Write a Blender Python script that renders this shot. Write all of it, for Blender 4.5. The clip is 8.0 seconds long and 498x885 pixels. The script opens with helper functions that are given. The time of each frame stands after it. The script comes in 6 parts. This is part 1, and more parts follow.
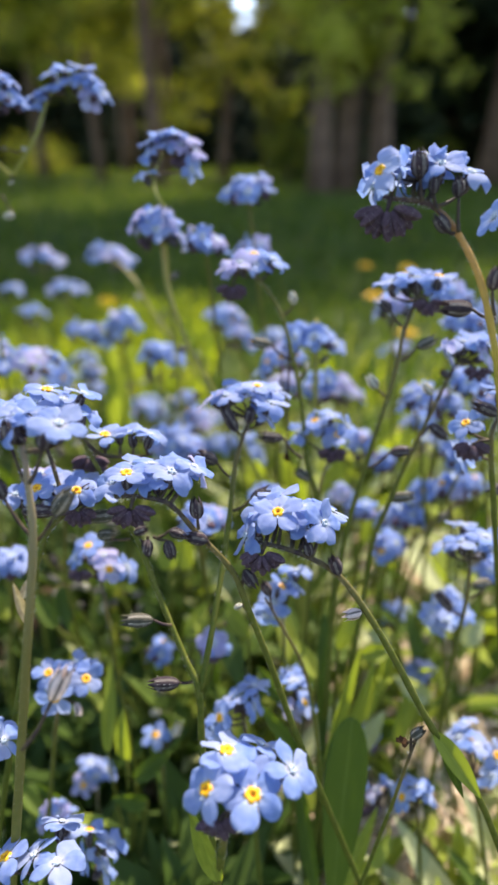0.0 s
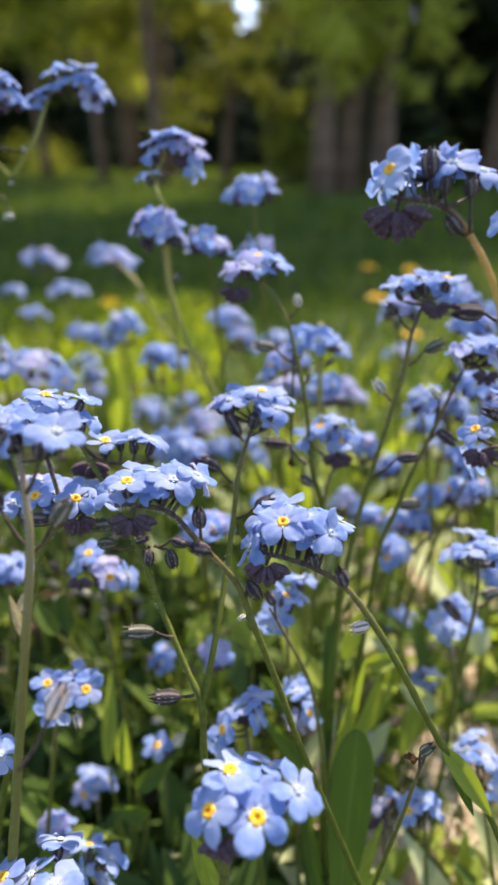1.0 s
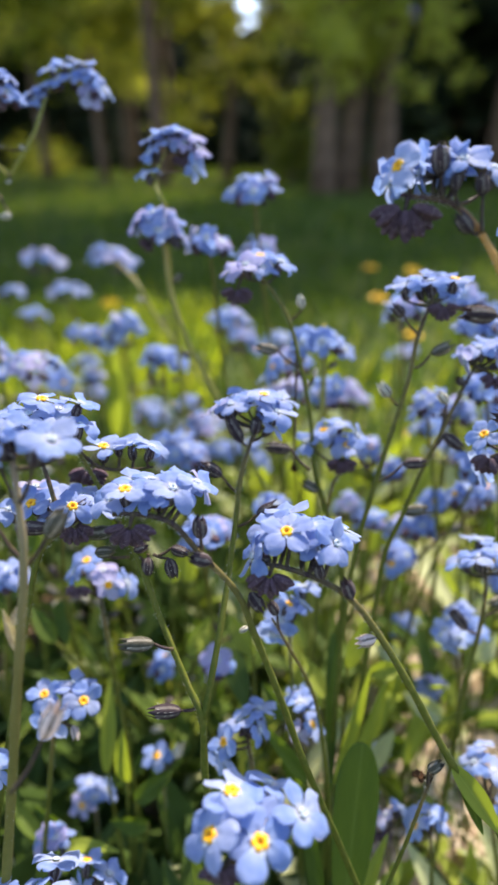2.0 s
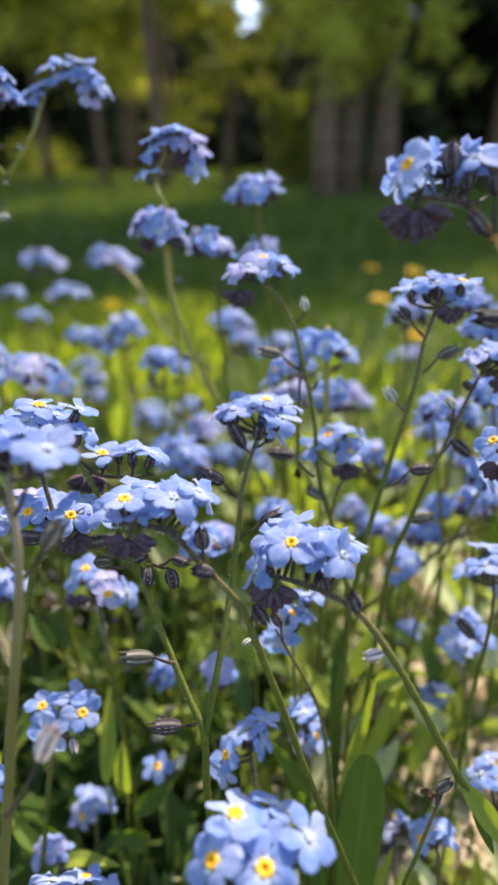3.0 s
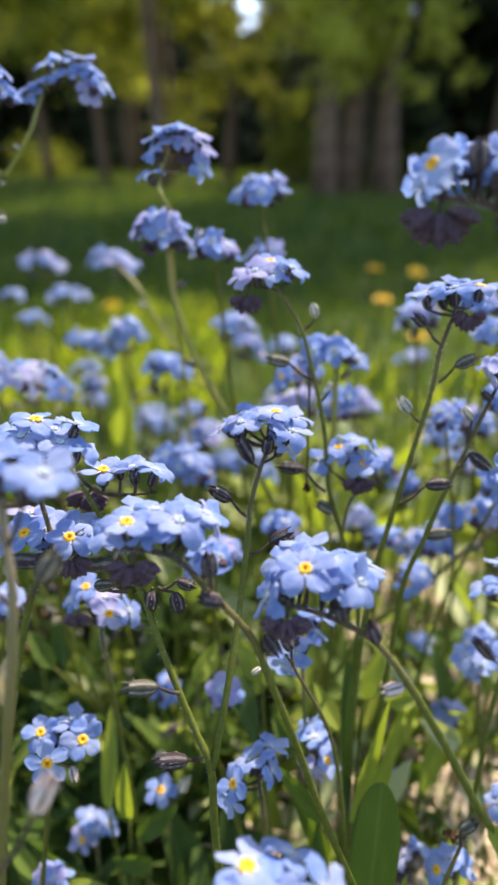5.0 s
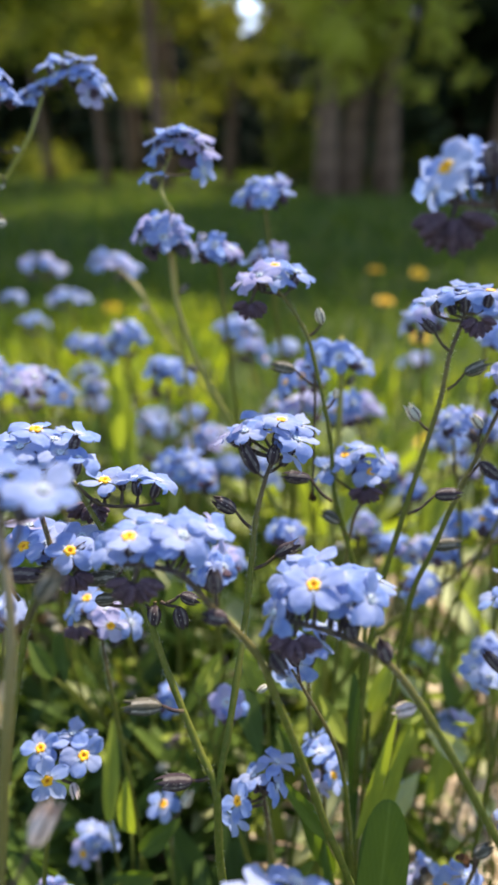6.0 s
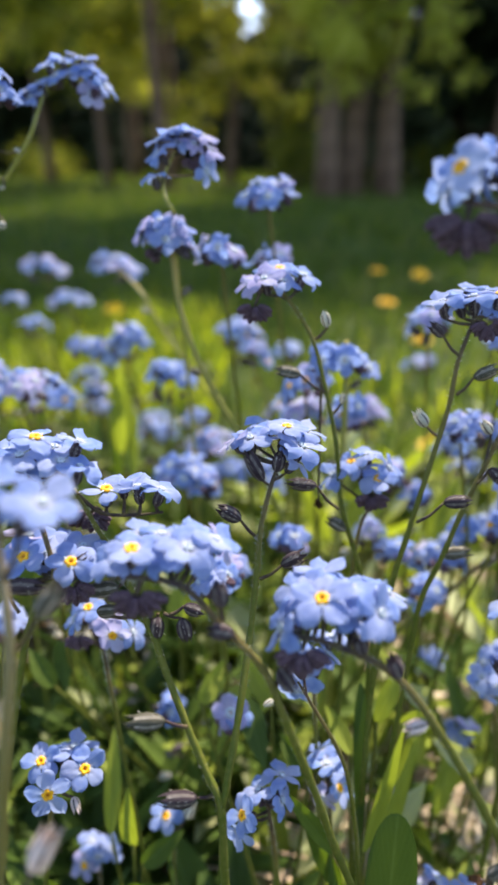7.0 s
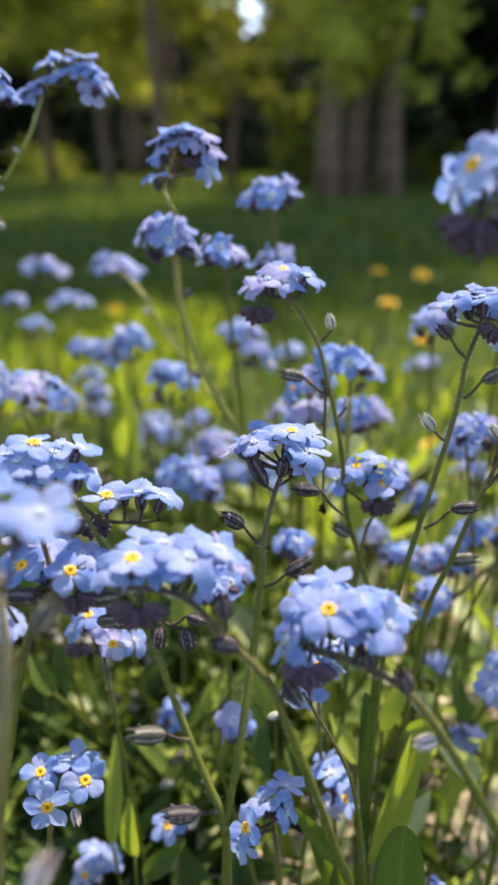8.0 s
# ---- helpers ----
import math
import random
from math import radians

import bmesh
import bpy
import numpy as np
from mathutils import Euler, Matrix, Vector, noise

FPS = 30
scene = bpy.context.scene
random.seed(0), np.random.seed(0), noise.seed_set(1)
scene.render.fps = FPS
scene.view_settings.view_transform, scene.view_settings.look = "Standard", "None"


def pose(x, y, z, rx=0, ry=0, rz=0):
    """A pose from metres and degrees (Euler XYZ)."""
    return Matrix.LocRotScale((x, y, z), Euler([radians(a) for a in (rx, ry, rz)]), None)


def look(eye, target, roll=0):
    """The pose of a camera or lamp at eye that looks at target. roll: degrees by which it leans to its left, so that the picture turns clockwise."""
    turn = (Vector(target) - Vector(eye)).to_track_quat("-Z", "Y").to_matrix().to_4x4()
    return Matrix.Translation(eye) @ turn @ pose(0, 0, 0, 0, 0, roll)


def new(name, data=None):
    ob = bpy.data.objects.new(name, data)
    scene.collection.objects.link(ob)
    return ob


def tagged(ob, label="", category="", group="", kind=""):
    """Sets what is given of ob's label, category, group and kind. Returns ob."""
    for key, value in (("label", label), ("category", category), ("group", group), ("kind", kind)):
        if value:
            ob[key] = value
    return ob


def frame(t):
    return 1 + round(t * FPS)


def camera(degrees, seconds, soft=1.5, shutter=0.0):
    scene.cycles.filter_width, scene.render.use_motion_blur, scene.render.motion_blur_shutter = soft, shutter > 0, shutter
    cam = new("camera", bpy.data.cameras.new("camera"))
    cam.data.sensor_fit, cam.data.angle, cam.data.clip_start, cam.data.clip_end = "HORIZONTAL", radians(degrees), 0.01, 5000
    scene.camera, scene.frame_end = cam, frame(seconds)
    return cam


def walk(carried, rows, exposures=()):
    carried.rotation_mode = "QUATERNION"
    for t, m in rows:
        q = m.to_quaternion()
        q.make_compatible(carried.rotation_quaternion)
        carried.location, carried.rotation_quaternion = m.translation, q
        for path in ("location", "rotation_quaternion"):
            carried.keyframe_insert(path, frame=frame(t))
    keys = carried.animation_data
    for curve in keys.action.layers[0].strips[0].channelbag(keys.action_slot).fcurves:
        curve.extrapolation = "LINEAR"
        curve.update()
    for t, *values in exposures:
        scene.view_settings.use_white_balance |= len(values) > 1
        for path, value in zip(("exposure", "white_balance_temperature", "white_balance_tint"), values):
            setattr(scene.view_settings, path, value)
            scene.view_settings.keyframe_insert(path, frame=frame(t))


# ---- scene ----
# camera: a short slide forward over the flowers, looking down at them
cam = camera(44.0, 8.0, soft=2.9)
cam.data.dof.use_dof = True
cam.data.dof.focus_distance = 0.103
cam.data.dof.aperture_fstop = 17.0
EYE, TILT = 0.205, -24.3
ROWS = [
    (0, 0.000000, -0.000000, 0.000000, 0.000, 0.000, 0.000),
    (0.5, -0.000232, 0.001651, 0.000616, 0.134, 0.069, 0.045),
    (1, -0.000326, 0.002975, 0.001044, 0.204, 0.085, 0.056),
    (1.5, -0.000422, 0.004750, 0.001530, 0.260, 0.104, 0.084),
    (3, -0.000986, 0.009294, 0.003147, 0.358, 0.166, 0.066),
    (3.5, -0.001292, 0.011067, 0.003927, 0.371, 0.165, 0.030),
    (4, -0.001596, 0.012401, 0.004504, 0.387, 0.160, -0.003),
    (4.5, -0.002021, 0.013849, 0.005129, 0.408, 0.143, -0.007),
    (6, -0.003094, 0.017895, 0.007267, 0.538, 0.289, -0.075),
    (6.5, -0.003540, 0.019354, 0.007956, 0.591, 0.347, -0.101),
    (7, -0.003789, 0.020378, 0.008297, 0.638, 0.370, -0.109),
    (7.5, -0.004019, 0.021746, 0.008749, 0.700, 0.375, -0.120),
    (8, -0.004170, 0.022684, 0.009114, 0.763, 0.401, -0.163),
]
walk(cam, [(t, pose(0, 0, EYE, TILT) @ pose(x, y, z, 90 + pitch, -roll, yaw)) for t, x, y, z, yaw, pitch, roll in ROWS],
     [(0.0, 1.49, 6750, 15), (8.0, 1.49, 6750, 15)])

# daylight: high sun ahead, shining on petals and leaves towards the camera
SUN_UP, SUN_TURN = 50.0, 24.0
world = bpy.data.worlds.new("sky")
scene.world = world
world.use_nodes = True
sky = world.node_tree.nodes.new("ShaderNodeTexSky")
sky.sky_type, sky.sun_disc = "NISHITA", False
sky.sun_elevation, sky.sun_rotation = radians(SUN_UP), radians(SUN_TURN)
backing = world.node_tree.nodes["Background"]
backing.inputs["Strength"].default_value = 0.15
world.node_tree.links.new(sky.outputs[0], backing.inputs["Color"])
sun = new("sun", bpy.data.lights.new("sun", "SUN"))
sun.data.energy, sun.data.angle, sun.data.color = 4.4, radians(0.6), (1.0, 0.91, 0.77)
toward = Vector((math.sin(radians(SUN_TURN)) * math.cos(radians(SUN_UP)), math.cos(radians(SUN_TURN)) * math.cos(radians(SUN_UP)), math.sin(radians(SUN_UP))))
sun.matrix_basis = look(toward * 50, (0, 0, 0))

rng = random.Random(7)


# ---- materials ----
class Paint:
    """A node material with a principled surface and short ways to add to it."""

    def __init__(self, name, roughness=0.6, specular=0.3):
        self.mat = bpy.data.materials.new(name)
        self.mat.use_nodes = True
        self.tree = self.mat.node_tree
        self.out = self.tree.nodes["Material Output"]
        self.surface = self.tree.nodes["Principled BSDF"]
        self.surface.inputs["Roughness"].default_value = roughness
        self.surface.inputs["Specular IOR Level"].default_value = specular

    def node(self, kind, **values):
        made = self.tree.nodes.new(kind)
        for key, value in values.items():
            made.inputs[key].default_value = value
        return made

    def link(self, a, b):
        self.tree.links.new(a, b)

    def place(self, which="Object"):
        return self.node("ShaderNodeTexCoord").outputs[which]

    def noise(self, scale, detail=3.0, where=None):
        made = self.node("ShaderNodeTexNoise", Scale=scale, Detail=detail)
        self.link(where or self.place(), made.inputs["Vector"])
        return made.outputs["Fac"]

    def ramp(self, fac, *stops):
        made = self.node("ShaderNodeValToRGB")
        line = made.color_ramp
        while len(line.elements) < len(stops):
            line.elements.new(0.5)
        for spot, (at, colour) in zip(line.elements, stops):
            spot.position, spot.color = at, (*colour, 1)
        self.link(fac, made.inputs["Fac"])
        return made.outputs["Color"]

    def blend(self, fac, a, b, kind="MIX"):
        made = self.tree.nodes.new("ShaderNodeMix")
        made.data_type, made.blend_type = "RGBA", kind
        for value, slot in ((fac, 0), (a, 6), (b, 7)):
            if isinstance(value, (int, float)):
                made.inputs[slot].default_value = value
            elif isinstance(value, tuple):
                made.inputs[slot].default_value = (*value, 1)
            else:
                self.link(value, made.inputs[slot])
        return made.outputs[2]

    def colour(self, socket, passing=0.0, tint=(1, 1, 1)):
        """Sets the base colour; passing: the share of light that passes the thin sheet."""
        self.link(socket, self.surface.inputs["Base Color"])
        if passing:
            sheet = self.node("ShaderNodeBsdfTranslucent")
            self.link(self.blend(1.0, socket, tint, "MULTIPLY"), sheet.inputs["Color"])
            mix = self.node("ShaderNodeMixShader", Fac=passing)
            self.link(self.surface.outputs[0], mix.inputs[1])
            self.link(sheet.outputs[0], mix.inputs[2])
            self.link(mix.outputs[0], self.out.inputs["Surface"])
        return self

    def bump(self, height, strength=0.3, distance=0.001):
        made = self.node("ShaderNodeBump", Strength=strength, Distance=distance)
        self.link(height, made.inputs["Height"])
        self.link(made.outputs[0], self.surface.inputs["Normal"])
        return self

    def random(self):
        return self.node("ShaderNodeObjectInfo").outputs["Random"]

    def island(self):
        return self.node("ShaderNodeNewGeometry").outputs["Random Per Island"]

    def radius(self):
        flat = self.node("ShaderNodeVectorMath")
        flat.operation = "MULTIPLY"
        flat.inputs[1].default_value = (1, 1, 0)
        self.link(self.place(), flat.inputs[0])
        size = self.node("ShaderNodeVectorMath")
        size.operation = "LENGTH"
        self.link(flat.outputs[0], size.inputs[0])
        return size.outputs["Value"]

    def along(self):
        split = self.node("ShaderNodeSeparateXYZ")
        self.link(self.place("UV"), split.inputs[0])
        return split.outputs[1]


def petal_paint(name, pale, deep, other):
    p = Paint(name, 0.75, 0.1)
    ring = p.ramp(p.radius(), (0.0, (0.55, 0.55, 0.5)), (0.11, (0.52, 0.56, 0.66)), (0.18, pale), (0.34, deep), (0.5, pale))
    own = p.blend(p.random(), ring, p.blend(0.55, ring, other))
    own = p.blend(p.ramp(p.random(), (0.5, (0, 0, 0)), (1.0, (0.55, 0.55, 0.55))), own, (0.43, 0.5, 0.7))
    veins = p.noise(7.0, 3.0)
    p.colour(p.blend(p.ramp(veins, (0.3, (0, 0, 0)), (0.75, (0.2, 0.2, 0.2))), own, (0.55, 0.6, 0.72)), 0.5, (0.95, 1.0, 1.0))
    return p.bump(veins, 0.08, 0.04).mat


PETAL = petal_paint("forget_me_not_blue", (0.225, 0.335, 0.63), (0.142, 0.247, 0.58), (0.285, 0.325, 0.59))
LILAC = petal_paint("forget_me_not_lilac", (0.41, 0.4, 0.64), (0.33, 0.335, 0.6), (0.52, 0.4, 0.6))

p = Paint("yellow_eye", 0.5)
EYE_YELLOW = p.colour(p.ramp(p.noise(9.0), (0.3, (0.7, 0.31, 0.003)), (0.7, (0.78, 0.42, 0.008)))).mat
p = Paint("white_eye", 0.6)
EYE_WHITE = p.colour(p.ramp(p.noise(9.0), (0.3, (0.32, 0.38, 0.42)), (0.7, (0.42, 0.48, 0.54)))).mat
p = Paint("throat", 0.8)
THROAT = p.colour(p.ramp(p.noise(9.0), (0.3, (0.34, 0.1, 0.004)), (0.7, (0.5, 0.17, 0.006)))).mat


def calyx_paint(name, dark, light):
    p = Paint(name, 0.75, 0.2)
    return p.colour(p.ramp(p.noise(6.0), (0.3, dark), (0.75, light)), 0.12).bump(p.noise(30.0), 0.4, 0.03).mat


CALYX_DARK = calyx_paint("dark_calyx", (0.03, 0.02, 0.026), (0.075, 0.055, 0.06))
CALYX_EDGE = calyx_paint("calyx_edge", (0.10, 0.085, 0.08), (0.2, 0.18, 0.16))
CALYX_STREAK = calyx_paint("calyx_streak", (0.17, 0.16, 0.125), (0.3, 0.28, 0.24))
BUD = calyx_paint("purple_brown_bud", (0.055, 0.033, 0.045), (0.15, 0.095, 0.12))
CALYX_GREY = calyx_paint("grey_green_calyx", (0.05, 0.05, 0.035), (0.115, 0.11, 0.08))
CALYX_PALE = calyx_paint("pale_bud", (0.42, 0.42, 0.32), (0.62, 0.6, 0.5))
CALYX_PINK = calyx_paint("pinkish_bud", (0.6, 0.48, 0.44), (0.78, 0.66, 0.6))
HAIR = calyx_paint("white_hair", (0.5, 0.48, 0.42), (0.7, 0.68, 0.6))
WITHERED = calyx_paint("withered_petal", (0.025, 0.012, 0.007), (0.1, 0.045, 0.012))

def stem_paint(name, *stops):
    p = Paint(name, 0.6, 0.18)
    length = p.ramp(p.along(), *stops)
    p.colour(p.blend(p.ramp(p.noise(900.0), (0.35, (0, 0, 0)), (0.8, (0.4, 0.4, 0.4))), length, (0.26, 0.22, 0.06)), 0.22, (1.0, 0.9, 0.4))
    return p.bump(p.noise(2500.0), 0.4, 0.0002).mat


STEM = stem_paint("stem", (0.0, (0.07, 0.105, 0.009)), (0.5, (0.105, 0.125, 0.016)), (0.74, (0.14, 0.105, 0.04)), (0.86, (0.05, 0.032, 0.036)))
# Gold and orange stops paint sunlight on the stem; its tip is dark purple.
STEM_SUNLIT = stem_paint("sunlit_stem", (0.0, (0.2, 0.22, 0.03)), (0.3, (0.5, 0.37, 0.06)), (0.55, (0.6, 0.31, 0.1)), (0.68, (0.09, 0.05, 0.055)))


STEM_BROWN = stem_paint("brownish_stem", (0.0, (0.12, 0.135, 0.02)), (0.5, (0.19, 0.17, 0.05)), (0.8, (0.33, 0.26, 0.16)), (1.0, (0.26, 0.19, 0.14)))
STEM_PALE = stem_paint("pale_green_stem", (0.0, (0.2, 0.23, 0.03)), (0.6, (0.32, 0.32, 0.09)), (0.85, (0.34, 0.3, 0.13)), (0.97, (0.14, 0.11, 0.08)))


def leaf_paint(name, dark, light, passing):
    """Thin green leaf with a pale midrib, faint side veins and blotches; its mesh is one long and lies along x."""
    p = Paint(name, 0.55, 0.22)
    spots = p.noise(5.0, 4.0)
    base = p.blend(p.random(), p.ramp(spots, (0.3, dark), (0.72, light)), p.ramp(spots, (0.3, light), (0.8, dark)))
    split = p.node("ShaderNodeSeparateXYZ")
    p.link(p.place(), split.inputs[0])
    side = p.node("ShaderNodeMath")
    side.operation = "ABSOLUTE"
    p.link(split.outputs[1], side.inputs[0])
    rib = p.ramp(side.outputs[0], (0.0, (0.2, 0.2, 0.2)), (0.045, (0, 0, 0)))
    slant = p.node("ShaderNodeMath")
    slant.operation = "SUBTRACT"
    p.link(split.outputs[0], slant.inputs[0])
    p.link(side.outputs[0], slant.inputs[1])
    wave = p.node("ShaderNodeMath")
    wave.operation = "SINE"
    scale = p.node("ShaderNodeMath")
    scale.operation = "MULTIPLY"
    scale.inputs[1].default_value = 62.0
    p.link(slant.outputs[0], scale.inputs[0])
    p.link(scale.outputs[0], wave.inputs[0])
    veins = p.ramp(wave.outputs[0], (0.7, (0, 0, 0)), (1.0, (0.07, 0.07, 0.07)))
    pale = tuple(min(1.0, 1.5 * c + 0.05) for c in light)
    return p.colour(p.blend(rib, p.blend(veins, base, pale), pale), passing, (0.97, 1.0, 0.3)).bump(p.noise(40.0), 0.2, 0.02).mat


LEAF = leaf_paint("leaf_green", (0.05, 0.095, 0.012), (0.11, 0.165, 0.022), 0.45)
# Darker copy of the leaf green, with the shade painted into it.
LEAF_SHADED = leaf_paint("leaf_shaded_green", (0.032, 0.066, 0.009), (0.055, 0.095, 0.012), 0.3)
# Brighter leaf copy: sun shining through the blade is painted as yellow-green.
LEAF_BACKLIT = leaf_paint("leaf_backlit_green", (0.19, 0.25, 0.028), (0.34, 0.40, 0.065), 0.52)
# Pale leaf copy; the sage tone paints in the sheen of sunlit leaves.
LEAF_PALE_SHEEN = leaf_paint("leaf_pale_sheen", (0.3, 0.34, 0.15), (0.46, 0.49, 0.27), 0.4)
LEAF_DRY = leaf_paint("dry_leaf", (0.3, 0.21, 0.14), (0.62, 0.5, 0.36), 0.25)

p = Paint("grass_blades", 0.5, 0.35)
tuft = p.ramp(p.noise(5.0, 4.0), (0.45, (0, 0, 0)), (0.68, (1, 1, 1)))
GRASS = p.colour(p.blend(tuft, p.ramp(p.island(), (0.0, (0.04, 0.085, 0.01)), (0.85, (0.1, 0.15, 0.015)), (1.0, (0.2, 0.2, 0.07))), p.ramp(p.island(), (0.0, (0.07, 0.125, 0.012)), (0.55, (0.12, 0.175, 0.018)), (0.85, (0.175, 0.215, 0.03)), (1.0, (0.3, 0.26, 0.13)))), 0.5, (1.0, 1.0, 0.35)).mat
# Brighter grass colour that stands in for sunlight on the near lawn.
p = Paint("sunlit_grass", 0.5, 0.35)
SUNLIT_GRASS = p.colour(p.ramp(p.island(), (0.0, (0.17, 0.25, 0.02)), (0.6, (0.29, 0.36, 0.03)), (1.0, (0.4, 0.42, 0.09))), 0.55, (1.0, 1.0, 0.3)).mat
p = Paint("dry_straw", 0.75)
STRAW = p.colour(p.ramp(p.island(), (0.0, (0.24, 0.16, 0.1)), (0.4, (0.5, 0.39, 0.26)), (1.0, (0.72, 0.61, 0.45))), 0.2).mat
p = Paint("tree_leaves", 0.8, 0.1)
# Noise mask paints sunlit clumps and darker gaps into the crown colour.
lit_clump = p.ramp(p.noise(2.6, 3.0), (0.42, (0, 0, 0)), (0.58, (1, 1, 1)))
TREE_LEAF = p.colour(p.blend(lit_clump, p.ramp(p.island(), (0.0, (0.08, 0.11, 0.022)), (1.0, (0.2, 0.23, 0.045))), p.ramp(p.island(), (0.0, (0.28, 0.32, 0.045)), (1.0, (0.54, 0.54, 0.15)))), 0.55, (1.0, 1.0, 0.3)).mat
# Brighter tree-leaf copy: the sun that the crowns block is painted in.
p = Paint("sunlit_leaves", 0.75, 0.12)
lit_clump = p.ramp(p.noise(4.0, 3.0), (0.38, (0, 0, 0)), (0.6, (1, 1, 1)))
SUNLIT_LEAF = p.colour(p.blend(lit_clump, p.ramp(p.island(), (0.0, (0.2, 0.24, 0.03)), (1.0, (0.34, 0.36, 0.06))), p.ramp(p.island(), (0.0, (0.5, 0.55, 0.07)), (1.0, (0.74, 0.72, 0.2)))), 0.6, (1.0, 1.0, 0.3)).mat
p = Paint("dark_needles", 0.85, 0.1)
NEEDLE = p.colour(p.ramp(p.island(), (0.0, (0.015, 0.025, 0.013)), (1.0, (0.05, 0.066, 0.03))), 0.1).mat
p = Paint("bark", 0.85)
BARK = p.colour(p.ramp(p.noise(9.0), (0.3, (0.075, 0.046, 0.03)), (0.7, (0.2, 0.13, 0.085)))).bump(p.noise(25.0), 0.8, 0.02).mat
p = Paint("dandelion_yellow", 0.6)
DANDELION = p.colour(p.ramp(p.island(), (0.0, (0.68, 0.42, 0.01)), (1.0, (0.8, 0.56, 0.02))), 0.3).mat

p = Paint("ground_soil", 0.9, 0.15)
spot = p.place()
patch = p.ramp(p.noise(38.0, 5.0, spot), (0.3, (0.06, 0.04, 0.025)), (0.55, (0.14, 0.10, 0.06)), (0.75, (0.27, 0.2, 0.13)))
# Turf green is darkened to include the shade between grass blades.
turf = p.ramp(p.noise(3.0, 6.0, spot), (0.3, (0.016, 0.032, 0.005)), (0.7, (0.04, 0.062, 0.008)))
away = p.node("ShaderNodeVectorMath")
away.operation = "DISTANCE"
away.inputs[1].default_value = (0.04, 0.18, 0.0)
p.link(spot, away.inputs[0])
ragged = p.node("ShaderNodeMath")
ragged.operation = "MULTIPLY_ADD"
ragged.inputs[1].default_value = 0.17
p.link(p.noise(9.0, 4.0, spot), ragged.inputs[0])
p.link(away.outputs["Value"], ragged.inputs[2])
span = p.node("ShaderNodeMapRange", **{"From Min": 0.32, "From Max": 0.44})
p.link(ragged.outputs[0], span.inputs["Value"])
SOIL = p.colour(p.blend(span.outputs[0], patch, turf)).bump(p.noise(160.0, 5.0, spot), 0.8, 0.004).mat


# ---- building helpers ----
def mesh_of(name, verts, faces, mats, slots=None, uv=None, smooth=True):
    me = bpy.data.meshes.new(name)
    me.from_pydata([tuple(v) for v in verts], [], [tuple(f) for f in faces])
    for m in mats:
        me.materials.append(m)
    if slots is not None:
        me.polygons.foreach_set("material_index", slots)
    if smooth:
        me.polygons.foreach_set("use_smooth", [True] * len(me.polygons))
    if uv is not None:
        layer = me.uv_layers.new(name="along")
        for loop in me.loops:
            layer.data[loop.index].uv = (0.5, uv[loop.vertex_index])
    me.update()
    return me


PLACED = {}


def thing(name, label, category, x, y, z=0.0, group="", kind=""):
    ob = new(name)
    ob.empty_display_size = 0.01
    ob.matrix_basis = Matrix.Translation((x, y, z))
    PLACED[ob] = ob.matrix_basis.copy()
    return tagged(ob, label, category, group, kind)


def part(name, me, parent, m=None, label=""):
    """Links a mesh under a thing or a part, at the world pose m."""
    m = m or PLACED[parent]
    ob = new(name, me)
    ob.parent = parent
    ob.matrix_basis = PLACED[parent].inverted() @ m
    PLACED[ob] = m.copy()
    return tagged(ob, label)


def smooth_line(points, steps=6):
    """Points along a smooth curve by way of the given ones."""
    pts = [Vector(q) for q in points]
    if len(pts) == 2:
        return [pts[0].lerp(pts[1], k / steps) for k in range(steps + 1)]
    pts = [pts[0] * 2 - pts[1], *pts, pts[-1] * 2 - pts[-2]]
    line = []
    for a, b, c, d in zip(pts, pts[1:], pts[2:], pts[3:]):
        for k in range(steps):
            t = k / steps
            line.append(0.5 * (2 * b + (c - a) * t + (2 * a - 5 * b + 4 * c - d) * t * t + (3 * b - a - 3 * c + d) * t ** 3))
    return line + [pts[-2]]


def tube(line, radii, sides=7):
    """Vertices, faces and lengthwise shares of a round rod along a line."""
    verts, faces, share = [], [], []
    side = Vector((1, 0, 0))
    for k, q in enumerate(line):
        way = (line[min(k + 1, len(line) - 1)] - line[max(k - 1, 0)]).normalized()
        side = (side - way * side.dot(way)).normalized() if abs(side.dot(way)) < 0.99 else way.orthogonal().normalized()
        up = way.cross(side)
        for j in range(sides):
            a = 2 * math.pi * j / sides
            verts.append(q + (side * math.cos(a) + up * math.sin(a)) * radii[k])
            share.append(k / (len(line) - 1))
    for k in range(len(line) - 1):
        for j in range(sides):
            a, b = k * sides + j, k * sides + (j + 1) % sides
            faces.append((a, b, b + sides, a + sides))
    faces.append(tuple(range(sides))[::-1])
    faces.append(tuple(range(len(verts) - sides, len(verts))))
    return verts, faces, share


def upright(n, spin=0.0):
    """A turn that brings z to the direction n."""
    return Vector(n).to_track_quat("Z", "Y").to_matrix().to_4x4() @ Matrix.Rotation(spin, 4, "Z")


